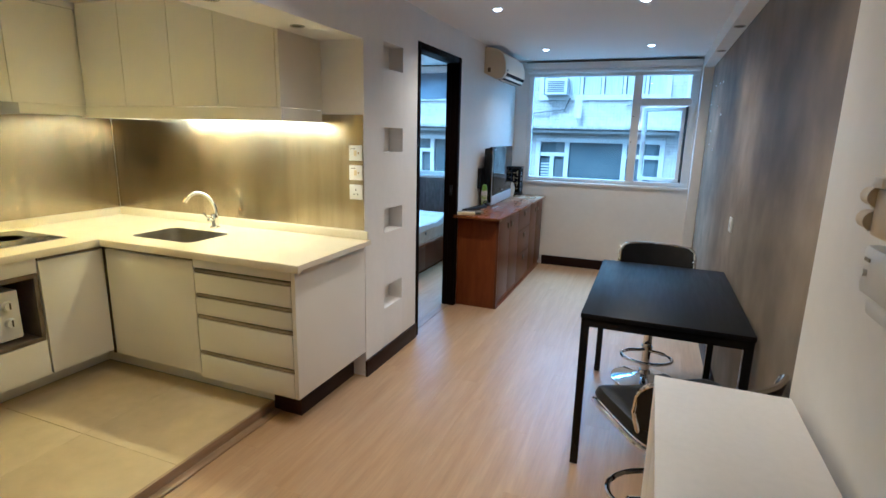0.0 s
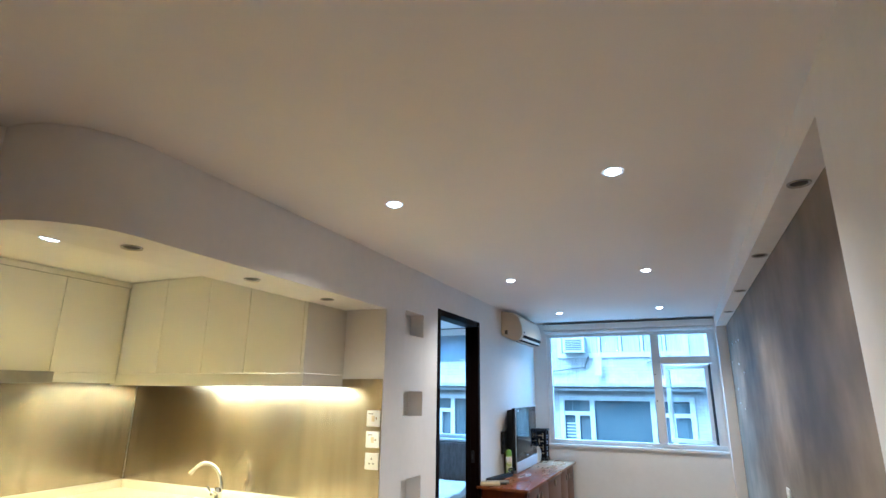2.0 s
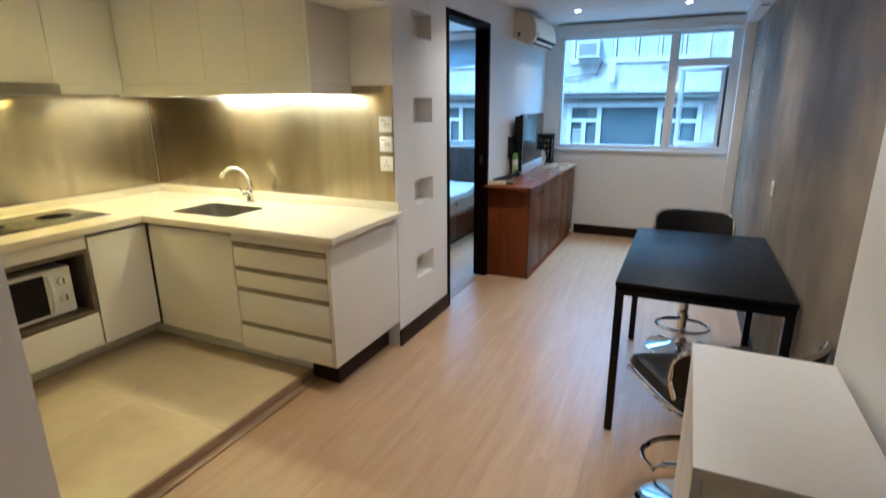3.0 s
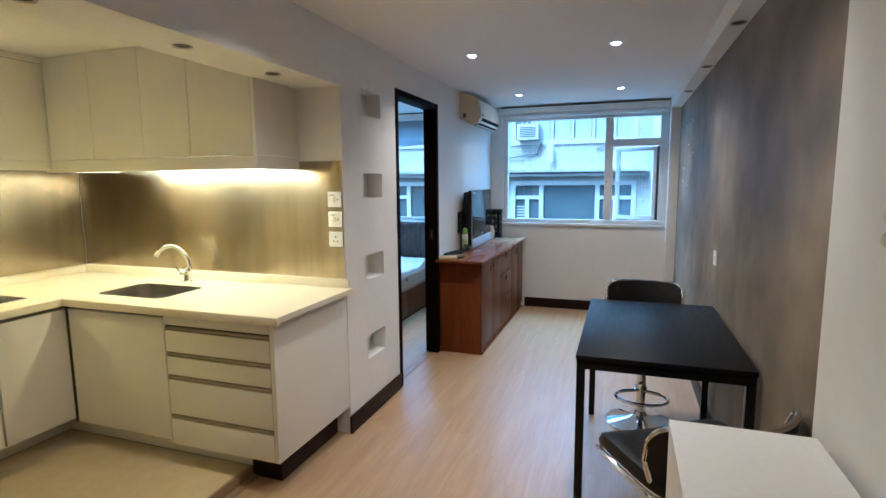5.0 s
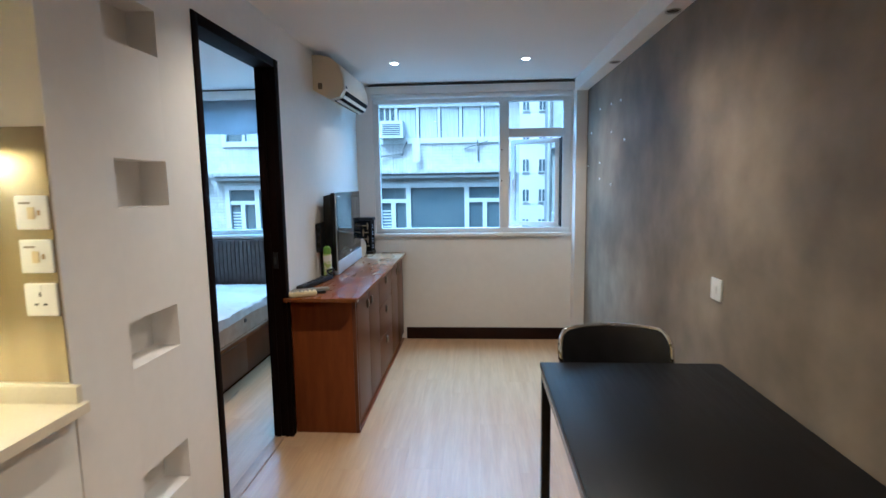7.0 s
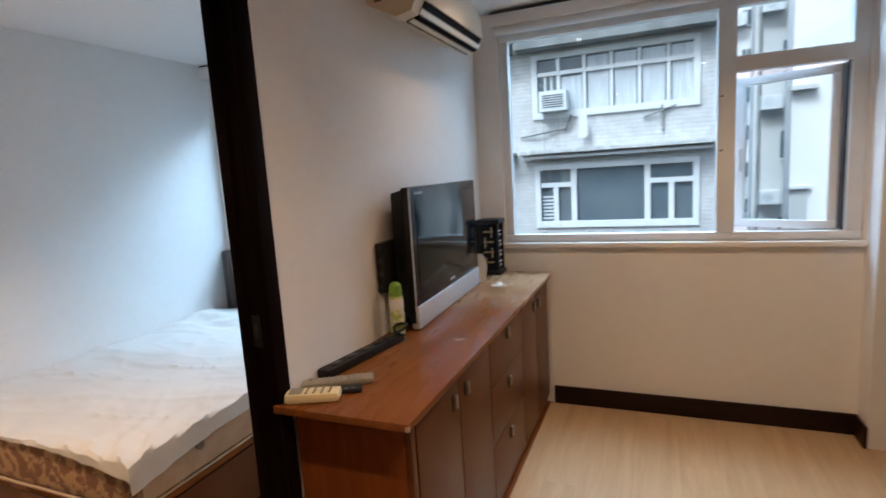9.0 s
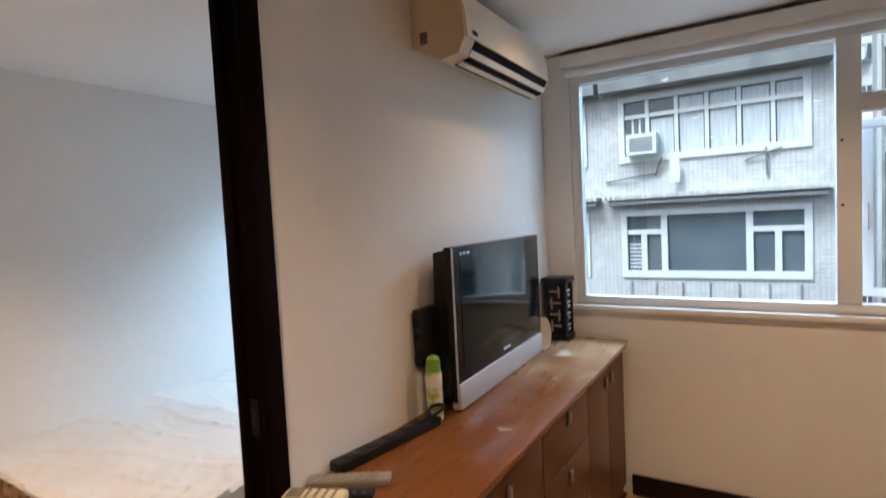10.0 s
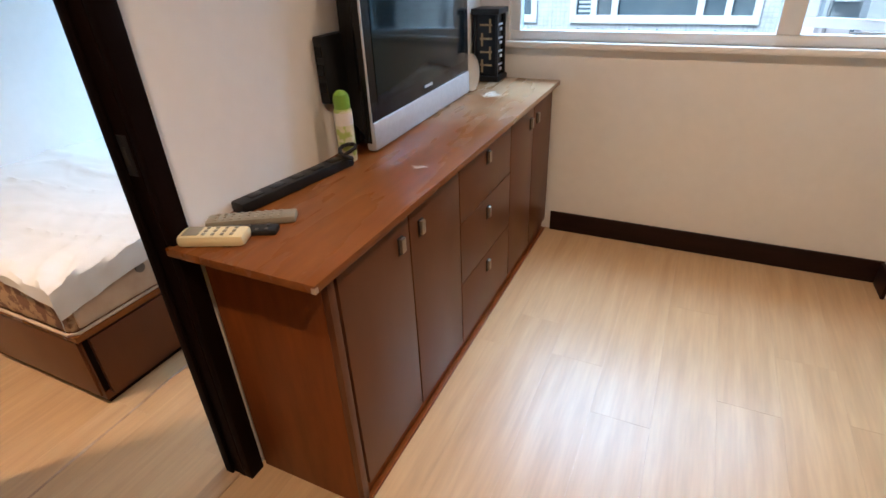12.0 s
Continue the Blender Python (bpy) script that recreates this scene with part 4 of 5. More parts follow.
for z0, z1, hz in ((0.571, DZ1, 0.725), (0.329, 0.566, 0.505), (DZ0, 0.324, 0.27)):
    d = part("drawer", box((FXS - 0.02, 5.017, z0), (FXS, 5.530, z1), 0.002), M_FRONT, side)
    pull(d, 5.27, hz)

# television, turned slightly towards the room
tv = thing("television", (0, 0, 0), "black flat-screen television with a silver speaker strip", "television")
TW, TH = 0.86, 0.535
part("bezel", box((-TW / 2, -0.035, 0.03), (TW / 2, 0.0, TH + 0.03), 0.006), M_BEZEL, tv)
part("screen", box((-TW / 2 + 0.05, -0.0375, 0.145), (TW / 2 - 0.05, -0.0345, TH - 0.015), 0.001), M_SCREEN, tv, "glossy dark screen")
part("speaker_strip", box((-TW / 2 + 0.004, -0.042, 0.004), (TW / 2 - 0.004, -0.005, 0.098), 0.012), M_SILVER, tv, "silver speaker strip")
part("side_trim", box((-TW / 2 - 0.001, -0.037, 0.03), (-TW / 2 + 0.003, -0.030, TH + 0.028), 0.002), M_SILVER, tv)
part("maker_badge", box((-0.035, -0.0385, 0.120), (0.035, -0.0365, 0.130)), M_SILVER, tv)
for i, w in enumerate((0.012, 0.012, 0.022)):
    part("badge_bar", box((-TW / 2 + 0.055 + i * 0.026, -0.0368, TH + 0.0), (-TW / 2 + 0.055 + i * 0.026 + w, -0.0352, TH + 0.008)), M_SILVER, tv)
bm = bmesh.new()
front = [(-TW / 2 + 0.01, 0, 0.05), (TW / 2 - 0.01, 0, 0.05), (TW / 2 - 0.01, 0, TH + 0.02), (-TW / 2 + 0.01, 0, TH + 0.02)]
back = [(-TW / 2 + 0.03, 0.066, 0.10), (TW / 2 - 0.06, 0.05, 0.08), (TW / 2 - 0.06, 0.05, TH - 0.06), (-TW / 2 + 0.018, 0.05, TH + 0.01)]
a, b = [bm.verts.new(p) for p in front], [bm.verts.new(p) for p in back]
for k in range(4):
    bm.faces.new((a[k], a[(k + 1) % 4], b[(k + 1) % 4], b[k]))
bm.faces.new(a[::-1])
bm.faces.new(b)
part("back_cover", bm, M_BLACKP, tv)
part("stand_neck", box((-0.14, -0.01, 0.0), (0.14, 0.05, 0.12), 0.01), M_SILVER, tv)
part("stand_foot", box((-0.26, -0.03, 0.0), (0.26, 0.06, 0.016), 0.006), M_SILVER, tv)
tv.matrix_basis = pose(-1.578, 5.375, SBZ, 0, 0, 92)

modem = thing("media_box", (-1.60, 4.97, 0.9), "black media box mounted behind the television", "media box")
part("case", box((-1.648, 4.865, 0.985), (-1.614, 5.05, 1.178), 0.008), M_BLACKP, modem)
for z in (1.02, 1.07, 1.12):
    part("slot", box((-1.642, 4.863, z), (-1.620, 4.866, z + 0.03)), M_BEZEL, modem)
part("bracket", box((-1.648, 4.95, 0.815), (-1.63, 5.02, 0.99), 0.003), M_BLACKP, modem)

can = thing("spray_can", (-1.575, 4.868, SBZ), "air freshener can with a green cap and printed label", "spray can")
cx, cy = -1.575, 4.868
part("body", lathe([(0.0, 0), (0.026, 0.0), (0.0275, 0.004), (0.0275, 0.155), (0.024, 0.165)], 28, (cx, cy, SBZ)), M_CAN, can, "yellow and green printed can")
part("label_band", lathe([(0.0278, 0.115), (0.0281, 0.118), (0.0281, 0.150), (0.0278, 0.153)], 28, (cx, cy, SBZ)), M_SHELF, can)
part("cap", lathe([(0.0245, 0.163), (0.0245, 0.190), (0.0215, 0.205), (0.012, 0.214), (0.0, 0.217)], 28, (cx, cy, SBZ)), M_GREEN, can, "green domed cap")

ps2 = thing("power_strip", (-1.6, 4.6, SBZ), "black power strip lying along the wall", "power strip")
bm = box((0, 0, 0), (0.05, 0.41, 0.03), 0.008)
bmesh.ops.transform(bm, matrix=pose(-1.645, 4.440, SBZ, 0, 0, -9), verts=bm.verts)
part("case", bm, M_BLACKP, ps2)
for k in range(5):
    bm = box((0.010, 0.04 + 0.072 * k, 0.03), (0.038, 0.08 + 0.072 * k, 0.0315), 0.001)
    bmesh.ops.transform(bm, matrix=pose(-1.645, 4.440, SBZ, 0, 0, -9), verts=bm.verts)
    part("outlet", bm, M_BEZEL, ps2)
part("lead", tube([(-1.545 + 0.02 * math.sin(k * 0.7), 4.80 + 0.035 * math.sin(k * 0.5) + 0.004 * k, SBZ + 0.04 + 0.022 * math.sin(k * 0.35)) for k in range(12)], 0.006, 8), M_BLACKP, ps2)


def remote(label, size, m, at, turn, keys, key_m, screen=None):
    r = thing("remote_control", (0, 0, 0), label, "remote control", "remotes on the sideboard")
    w, l, h = size
    part("case", box((-w / 2, -l / 2, 0), (w / 2, l / 2, h), 0.011), m, r)
    if screen:
        part("display", box((-w * 0.36, l * 0.18, h), (w * 0.36, l * 0.42, h + 0.0012), 0.001), M_GREYRC, r)
    for i in range(keys[0]):
        for j in range(keys[1]):
            x = -w * 0.28 + w * 0.56 * (i / max(1, keys[0] - 1))
            y = -l * 0.32 + (l * 0.42 if screen else l * 0.7) * j / max(1, keys[1] - 1)
            part("button", box((x - 0.005, y - 0.004, h), (x + 0.005, y + 0.004, h + 0.0018), 0.001), key_m, r)
    r.matrix_basis = pose(*at, 0, 0, turn)
    return r


remote("cream air conditioner remote with a small display", (0.058, 0.155, 0.028), M_CREAM, (-1.558, 4.302, SBZ), 113, (3, 4), M_GREYRC, True)
remote("slim grey television remote with round buttons", (0.05, 0.215, 0.02), M_GREYRC, (-1.548, 4.412, SBZ), 121, (3, 9), M_CHAMP)
remote("small black remote under the cream one", (0.04, 0.13, 0.014), M_BLACKP, (-1.512, 4.366, SBZ), 117, (2, 5), M_KEY)

lan = thing("lantern", (-1.56, 6.04, SBZ), "black wooden lantern with gold fret panels", "lantern")
LX0, LX1, LY0, LY1 = -1.630, -1.510, 6.045, 6.158
part("base", box((LX0 - 0.008, LY0 - 0.008, SBZ), (LX1 + 0.008, LY1 + 0.008, SBZ + 0.025), 0.003), M_BLACKP, lan)
part("lid", box((LX0 - 0.01, LY0 - 0.01, SBZ + 0.30), (LX1 + 0.01, LY1 + 0.01, SBZ + 0.325), 0.004), M_BLACKP, lan)
for x in (LX0, LX1 - 0.012):
    for y in (LY0, LY1 - 0.012):
        part("post", box((x, y, SBZ + 0.025), (x + 0.012, y + 0.012, SBZ + 0.30)), M_BLACKP, lan)
part("inner_panel", box((LX0 + 0.010, LY0 + 0.010, SBZ + 0.025), (LX1 - 0.010, LY1 - 0.010, SBZ + 0.30)), M_BEZEL, lan)
for k, z in enumerate((0.07, 0.13, 0.19, 0.25)):
    part("fret", box((LX0 + 0.03, LY0 + 0.004, SBZ + z), (LX1 - 0.03, LY0 + 0.009, SBZ + z + 0.008)), M_GOLD, lan)
    part("fret", box(((LX0 + LX1) / 2 - 0.004 + (0.02 if k % 2 else -0.02), LY0 + 0.004, SBZ + z - 0.03), ((LX0 + LX1) / 2 + 0.004 + (0.02 if k % 2 else -0.02), LY0 + 0.009, SBZ + z + 0.03)), M_GOLD, lan)
    part("fret", box((LX1 - 0.009, LY0 + 0.03, SBZ + z), (LX1 - 0.004, LY1 - 0.03, SBZ + z + 0.008)), M_SILVER, lan)
    part("fret", box((LX1 - 0.009, (LY0 + LY1) / 2 - 0.004, SBZ + z - 0.025), (LX1 - 0.004, (LY0 + LY1) / 2 + 0.02, SBZ + z - 0.012)), M_SILVER, lan)

dish = thing("white_dish", (-1.56, 5.845, SBZ), "small round white plastic disc leaning behind the television", "dish")
bm = lathe([(0.0, 0.0), (0.050, 0.002), (0.062, 0.012), (0.064, 0.016), (0.050, 0.010), (0.0, 0.008)], 28)
bmesh.ops.transform(bm, matrix=pose(-1.560, 5.845, SBZ + 0.0825, 90, 0, 25) @ Matrix.Diagonal((0.55, 1.28, 1, 1)), verts=bm.verts)
part("disc", bm, M_WHITEP, dish)
for i, (x, y, rx, ry) in enumerate(((-1.335, 4.885, 0.028, 0.016), (-1.36, 5.42, 0.018, 0.02), (-1.45, 5.80, 0.045, 0.06))):
    pts = [(x + rx * (0.8 + 0.35 * math.sin(3 * a + i)) * math.cos(a), y + ry * (0.8 + 0.3 * math.sin(2 * a + 2 * i)) * math.sin(a)) for a in [math.tau * k / 18 for k in range(18)]]
    part("scuff", prism(pts, SBZ, SBZ + 0.0006), M_DUST, side, "pale scuffed patch", smooth=False)

# ---- air conditioner ----
ac = thing("air_conditioner", (-1.65, 5.4, 2.0), "yellowed white split air conditioner high on the wall", "air conditioner")
AY0, AY1 = 4.955, 5.715
prof = [(-1.649, 2.055), (-1.535, 1.997), (-1.470, 2.010), (-1.447, 2.055), (-1.452, 2.14), (-1.478, 2.215), (-1.53, 2.262), (-1.60, 2.278), (-1.649, 2.278)]
part("case", profile_y(prof, AY0, AY1), M_OLDP, ac)
fp = [(-1.4455, 2.060), (-1.4510, 2.14), (-1.4760, 2.217), (-1.4720, 2.219), (-1.4465, 2.142), (-1.4410, 2.058)]
part("front_panel", profile_y(fp, AY0 + 0.012, AY1 - 0.006), M_ACFRONT, ac, "cream front panel")
op = [(-1.525, 1.996), (-1.471, 2.009), (-1.4455, 2.056), (-1.442, 2.055), (-1.468, 2.005), (-1.524, 1.9910)]
part("outlet", profile_y(op, AY0 + 0.07, AY1 - 0.02), M_DARK, ac, "dark air outlet")
part("louvre", profile_y([(-1.469, 2.013), (-1.457, 2.029), (-1.453, 2.027), (-1.465, 2.009)], AY0 + 0.06, AY1 - 0.015), M_ACFRONT, ac)
part("louvre", profile_y([(-1.512, 1.9960), (-1.492, 2.001), (-1.490, 1.995), (-1.511, 1.9895)], AY0 + 0.06, AY1 - 0.015), M_ACFRONT, ac)
part("power_label", box((-1.615, AY0 - 0.002, 2.060), (-1.587, AY0 + 0.001, 2.100)), M_RAIL, ac)
part("indicator", box((-1.444, AY0 + 0.05, 2.072), (-1.4405, AY0 + 0.085, 2.087), 0.001), M_BLACKP, ac)
part("wall_plate", box((-1.6495, AY0 + 0.02, 2.058), (-1.640, AY1 - 0.02, 2.285)), M_BLACKP, ac)

# ---- dining table ----
TX0, TX1, TY0, TY1, TZ = -0.335, 0.342, 2.335, 3.445, 0.742
tab = thing("dining_table", (0, 2.9, 0), "black rectangular dining table with square steel legs", "table")
part("tabletop", box((TX0, TY0, TZ - 0.022), (TX1, TY1, TZ), 0.003), M_TABLE, tab)
for lo, hi in (((TX0 + 0.004, TY0 + 0.004), (TX1 - 0.004, TY0 + 0.03)), ((TX0 + 0.004, TY1 - 0.03), (TX1 - 0.004, TY1 - 0.004)),
               ((TX0 + 0.004, TY0 + 0.03), (TX0 + 0.03, TY1 - 0.03)), ((TX1 - 0.03, TY0 + 0.03), (TX1 - 0.004, TY1 - 0.03))):
    part("apron", box((*lo, TZ - 0.06), (*hi, TZ - 0.0225), 0.002), M_BEZEL, tab)
for x in (TX0 + 0.004, TX1 - 0.039):
    for y in (TY0 + 0.004, TY1 - 0.039):
        part("leg", box((x, y, 0.004), (x + 0.035, y + 0.035, TZ - 0.0605), 0.002), M_BEZEL, tab)


# ---- bar stools ----
def bar_stool(seat_z):
    s = thing("bar_stool", (0, 0, 0), "black vinyl swivel bar stool with chrome tube rim and round base", "bar stool", "bar stools")
    part("base", lathe([(0.0, 0.0), (0.195, 0.0), (0.197, 0.008), (0.17, 0.018), (0.08, 0.034), (0.04, 0.055), (0.032, 0.075), (0.0, 0.076)], 48), M_CHROME, s, "chrome trumpet base")
    part("column", cyl((0, 0, 0.07), (0, 0, seat_z - 0.16), 0.026, n=24), M_CHROME, s)
    part("gas_sleeve", cyl((0, 0, seat_z - 0.2), (0, 0, seat_z - 0.05), 0.033, n=24), M_BLACKP, s)
    ring = [(0.0, -0.02, 0.215), (0.10, -0.05, 0.21)]
    for k in range(15):
        a = math.radians(20 - 220 * k / 14)
        ring.append((0.145 * math.cos(a), -0.09 + 0.11 * math.sin(a), 0.195))
    ring += [(-0.10, -0.05, 0.21), (0.0, -0.02, 0.215)]
    part("foot_ring", tube(ring, 0.010, 10), M_CHROME, s)
    part("ring_clamp", cyl((0, 0, 0.195), (0, 0, 0.235), 0.034, n=20), M_CHROME, s)
    # cushion: rounded square, dished, its front edge rolled down
    bm = bmesh.new()
    rows = []
    for f, dz in ((0.0, -0.012), (0.35, -0.010), (0.65, 0.0), (0.86, 0.010), (0.96, 0.004), (1.0, -0.018), (0.99, -0.034), (0.90, -0.046), (0.5, -0.052), (0.0, -0.054)):
        ring = []
        for k in range(40):
            a = math.tau * k / 40
            c, sn = math.cos(a), math.sin(a)
            e = 0.46
            x = 0.215 * f * math.copysign(abs(c) ** e, c)
            y = 0.205 * f * math.copysign(abs(sn) ** e, sn)
            z = seat_z + dz - 0.045 * max(0.0, (-y - 0.10) / 0.105) ** 2 + 0.02 * (x / 0.215) ** 2 * (1 if dz > -0.05 else 0)
            ring.append(bm.verts.new((x, y, z)))
        rows.append(ring)
    for a, b in zip(rows, rows[1:]):
        for k in range(40):
            bm.faces.new((a[k], a[(k + 1) % 40], b[(k + 1) % 40], b[k]))
    bmesh.ops.remove_doubles(bm, verts=bm.verts, dist=0.0005)
    part("seat", bm, M_LEATHER, s)
    rim = []
    for k in range(40):
        a = math.tau * k / 40
        c, sn = math.cos(a), math.sin(a)
        x, y = 0.217 * math.copysign(abs(c) ** 0.46, c), 0.207 * math.copysign(abs(sn) ** 0.46, sn)
        rim.append((x, y, seat_z - 0.040 - 0.045 * max(0.0, (-y - 0.10) / 0.105) ** 2 + 0.012 * (x / 0.216) ** 2))
    part("seat_rim", tube(rim, 0.008, 8, closed=True), M_CHROME, s, "chrome seat rim")
    # curved back with rounded ends, edged all round by a chrome tube
    bm = bmesh.new()
    cols, over, under = [], [], []
    for k in range(49):
        u = (k - 24) / 24
        t = abs(u)
        a = math.radians(90 + 62 * u)
        end = math.sqrt(max(0.0, 1 - ((t - 0.68) / 0.32) ** 2)) if t > 0.68 else 1.0
        mid = seat_z + 0.062
        top, low = mid + 0.006 + 0.118 * end, mid - 0.006 - 0.090 * end
        col = []
        for f, rr in ((0.0, 0.222), (0.5, 0.214), (1.0, 0.226), (1.0, 0.244), (0.5, 0.240), (0.0, 0.236)):
            z = low + (top - low) * f
            lean = 0.03 * (z - seat_z) / 0.2
            col.append(bm.verts.new(((rr + lean) * math.cos(a), (rr + lean) * 0.96 * math.sin(a), z)))
        cols.append(col)
        for line, z in ((over, top + 0.003), (under, low - 0.003)):
            rr = 0.234 + 0.03 * (z - seat_z) / 0.2
            line.append((rr * math.cos(a), rr * 0.96 * math.sin(a), z))
    for a, b in zip(cols, cols[1:]):
        for k in range(6):
            bm.faces.new((a[k], a[(k + 1) % 6], b[(k + 1) % 6], b[k]))
    bm.faces.new(cols[0])
    bm.faces.new(cols[-1][::-1])
    part("backrest", bm, M_LEATHER, s)
    part("back_rail", tube(over + under[::-1], 0.0095, 10, closed=True), M_CHROME, s, "chrome tube rail")
    part("back_bracket", box((-0.03, 0.10, seat_z - 0.062), (0.03, 0.235, seat_z - 0.050), 0.003), M_CHROME, s)
    return s


stool = bar_stool(0.645)
stool.matrix_basis = pose(-0.028, 3.40, 0, 0, 0, 0)
tagged(stool, "black vinyl swivel bar stool pushed under the table's end")
second = bar_stool(0.585)
second.matrix_basis = pose(0.055, 1.90, 0, 0, 0, -148) @ Matrix.Diagonal((1.1, 1.1, 1.03, 1))
tagged(second, "black vinyl swivel bar stool turned beside the white cabinet")

# ---- low white cabinet by the entrance ----
SHX, SH0, SH1, SHZ = -0.050, 0.91, 1.413, 0.918
sh = thing("white_cabinet", (0.1, 1.17, 0), "plain white laminate cabinet against the wall", "cabinet")
part("top", box((SHX, SH0, SHZ - 0.02), (XW - 0.022, SH1, SHZ), 0.0015), M_SHELF, sh)
part("body", box((SHX + 0.018, SH0 + 0.004, 0.0), (XW - 0.024, SH1 - 0.002, SHZ - 0.0205)), M_SHELF, sh, smooth=False)
part("door", box((SHX + 0.001, SH0 + 0.004, 0.06), (SHX + 0.017, (SH0 + SH1) / 2 - 0.002, SHZ - 0.024), 0.001), M_SHELF, sh)
part("door", box((SHX + 0.001, (SH0 + SH1) / 2 + 0.002, 0.06), (SHX + 0.017, SH1 - 0.002, SHZ - 0.024), 0.001), M_SHELF, sh)

# wall plugs left in the grey wall
PLUGS = [(5.86, 1.82), (5.57, 1.97), (5.24, 1.96), (5.0, 1.95), (5.22, 1.77), (4.89, 1.69), (5.97, 1.56), (5.55, 1.57), (5.54, 1.45), (5.2, 1.41)]
for y, z in PLUGS:
    p = thing("wall_plug", (XG, y, z), "small white plastic plug stuck in the grey wall", "wall plug", "wall plugs")
    part("plug", cyl((XG - 0.006, y, z), (XG + 0.001, y, z), 0.008, n=10), M_WHITEP, p)

# ---- bed ----
BD0, BDX = 4.235, -2.30
bed = thing("bed", (-2.95, 5.1, 0), "double bed with brown drawer base and unmade white sheet", "bed")
part("base", box((-3.685, BD0 + 0.045, 0.02), (BDX - 0.035, 6.10, 0.295), 0.004), M_FRONT, bed, "brown veneered base")
part("base_plinth", box((-3.685, BD0 + 0.055, 0.0), (BDX - 0.045, 6.10, 0.02)), M_DARK, bed)
part("platform_edge", box((-3.688, BD0 + 0.03, 0.295), (BDX - 0.02, 6.10, 0.318), 0.003), M_SIDETOP, bed)
part("drawer_front", box((BDX - 0.035, BD0 + 0.068, 0.04), (BDX - 0.023, 5.2, 0.285), 0.002), M_FRONT, bed)
# dark strip on the base, painted as the shaded slot beside the drawer
part("drawer_gap", box((BDX - 0.0355, BD0 + 0.047, 0.06), (BDX - 0.033, BD0 + 0.066, 0.285)), M_DARK, bed)
part("foot_panel", box((-3.0, BD0 + 0.036, 0.04), (BDX - 0.05, BD0 + 0.0445, 0.285), 0.002), M_FRONT, bed)
mt = part("mattress", box((-3.685, BD0 + 0.03, 0.318), (BDX - 0.03, 6.06, 0.515), 0.035), M_MATT, bed, "brown patterned mattress")
part("mattress_side", box((BDX - 0.045, BD0 + 0.06, 0.335), (BDX - 0.024, 6.05, 0.50), 0.008), M_MATTP, mt, "beige mattress border")
for y in (4.55, 5.2):
    part("vent", cyl((BDX - 0.026, y, 0.43), (BDX - 0.018, y, 0.43), 0.018, n=16), M_RAIL, mt)
for z in (0.325, 0.508):
    part("piping", tube([(-3.68, BD0 + 0.028, z), (BDX - 0.05, BD0 + 0.028, z), (BDX - 0.026, BD0 + 0.05, z), (BDX - 0.026, 6.05, z)], 0.006, 8), M_MATTP, mt)
sheet = thing("bed_sheet", (-2.95, 5.1, 0.52), "rumpled white sheet draped over the mattress edges", "bed sheet")
bm = bmesh.new()
NXS, NYS = 90, 110
grid = []
X0, X1, Y0, Y1 = -3.688, BDX - 0.022, BD0 + 0.024, 6.05
for j in range(NYS + 1):
    row = []
    for i in range(NXS + 1):
        u, v = i / NXS, j / NYS
        over_x = 0.055 + 0.016 * noise.noise((v * 4, 3.1, 0.4)) + 0.10 * v ** 6
        over_y = 0.015 + 0.008 * noise.noise((u * 6, 7.7, 0.1)) + 0.11 * u ** 6
        sx = X0 + u * (X1 - X0 + over_x)
        sy = Y1 - v * (Y1 - Y0 + over_y)
        dx, dy = max(0, sx - X1), max(0, Y0 - sy)
        x, y = min(sx, X1), max(sy, Y0)
        wr = 0.012 * noise.noise((sx * 2.2, sy * 5.0, 0)) + 0.016 * noise.noise((sx * 1.6, sy * 2.1, 5))
        wr += 0.065 * max(0, 0.12 - abs(noise.noise((sx * 1.3 + sy * 0.4, sy * 5.5 - sx * 1.5, 11)))) + 0.05 * max(0, 0.10 - abs(noise.noise((sx * 2 - sy * 3, sy * 7 + sx * 2, 13))))
        bunch = max(0.0, 1 - abs(sy - 5.78) / 0.30)
        wr += bunch * (0.035 + 0.035 * noise.noise((sx * 3.0, sy * 9.0, 21)) + 0.02 * noise.noise((sx * 11, sy * 8, 23)))
        corner = max(0, 1 - math.hypot(sx - X1, sy - Y0) / 0.45)
        wr += corner * 0.012 * math.sin(46 * (sx + 0.6 * sy) + 3 * noise.noise((sx * 4, sy * 4, 31)))
        edge = max(0, 1 - min(abs(X1 - sx), abs(sy - Y0)) / 0.12)
        wr += edge * 0.004 * noise.noise((sx * 22, sy * 22, 4))
        z = 0.528 + max(-0.006, wr) * max(0.0, 1 - 9 * max(dx, dy)) - max(dx, dy) - 0.3 * min(dx, dy)
        fold = 0.010 + 0.006 * noise.noise((sx * 16, sy * 16, 9))
        if dx > 0:
            x += fold + 0.06 * min(dx, 0.05)
        if dy > 0:
            y -= fold + 0.06 * min(dy, 0.05)
        row.append(bm.verts.new((x, y, z)))
    grid.append(row)
for j in range(NYS):
    for i in range(NXS):
        bm.faces.new((grid[j][i], grid[j][i + 1], grid[j + 1][i + 1], grid[j + 1][i]))
part("cloth", bm, M_SHEET, sheet)
hb = thing("headboard", (-2.9, 6.1, 0.5), "low ribbed grey headboard under the bedroom window", "headboard")
part("panel", box((-3.685, 6.11, 0.0), (-1.83, YE - 0.003, 0.945), 0.004), M_HEAD, hb)
for k in range(48):
    x = -3.68 + k * 0.0385
    part("rib", box((x, 6.098, 0.45), (x + 0.030, 6.1105, 0.94), 0.008), M_HEAD, hb)

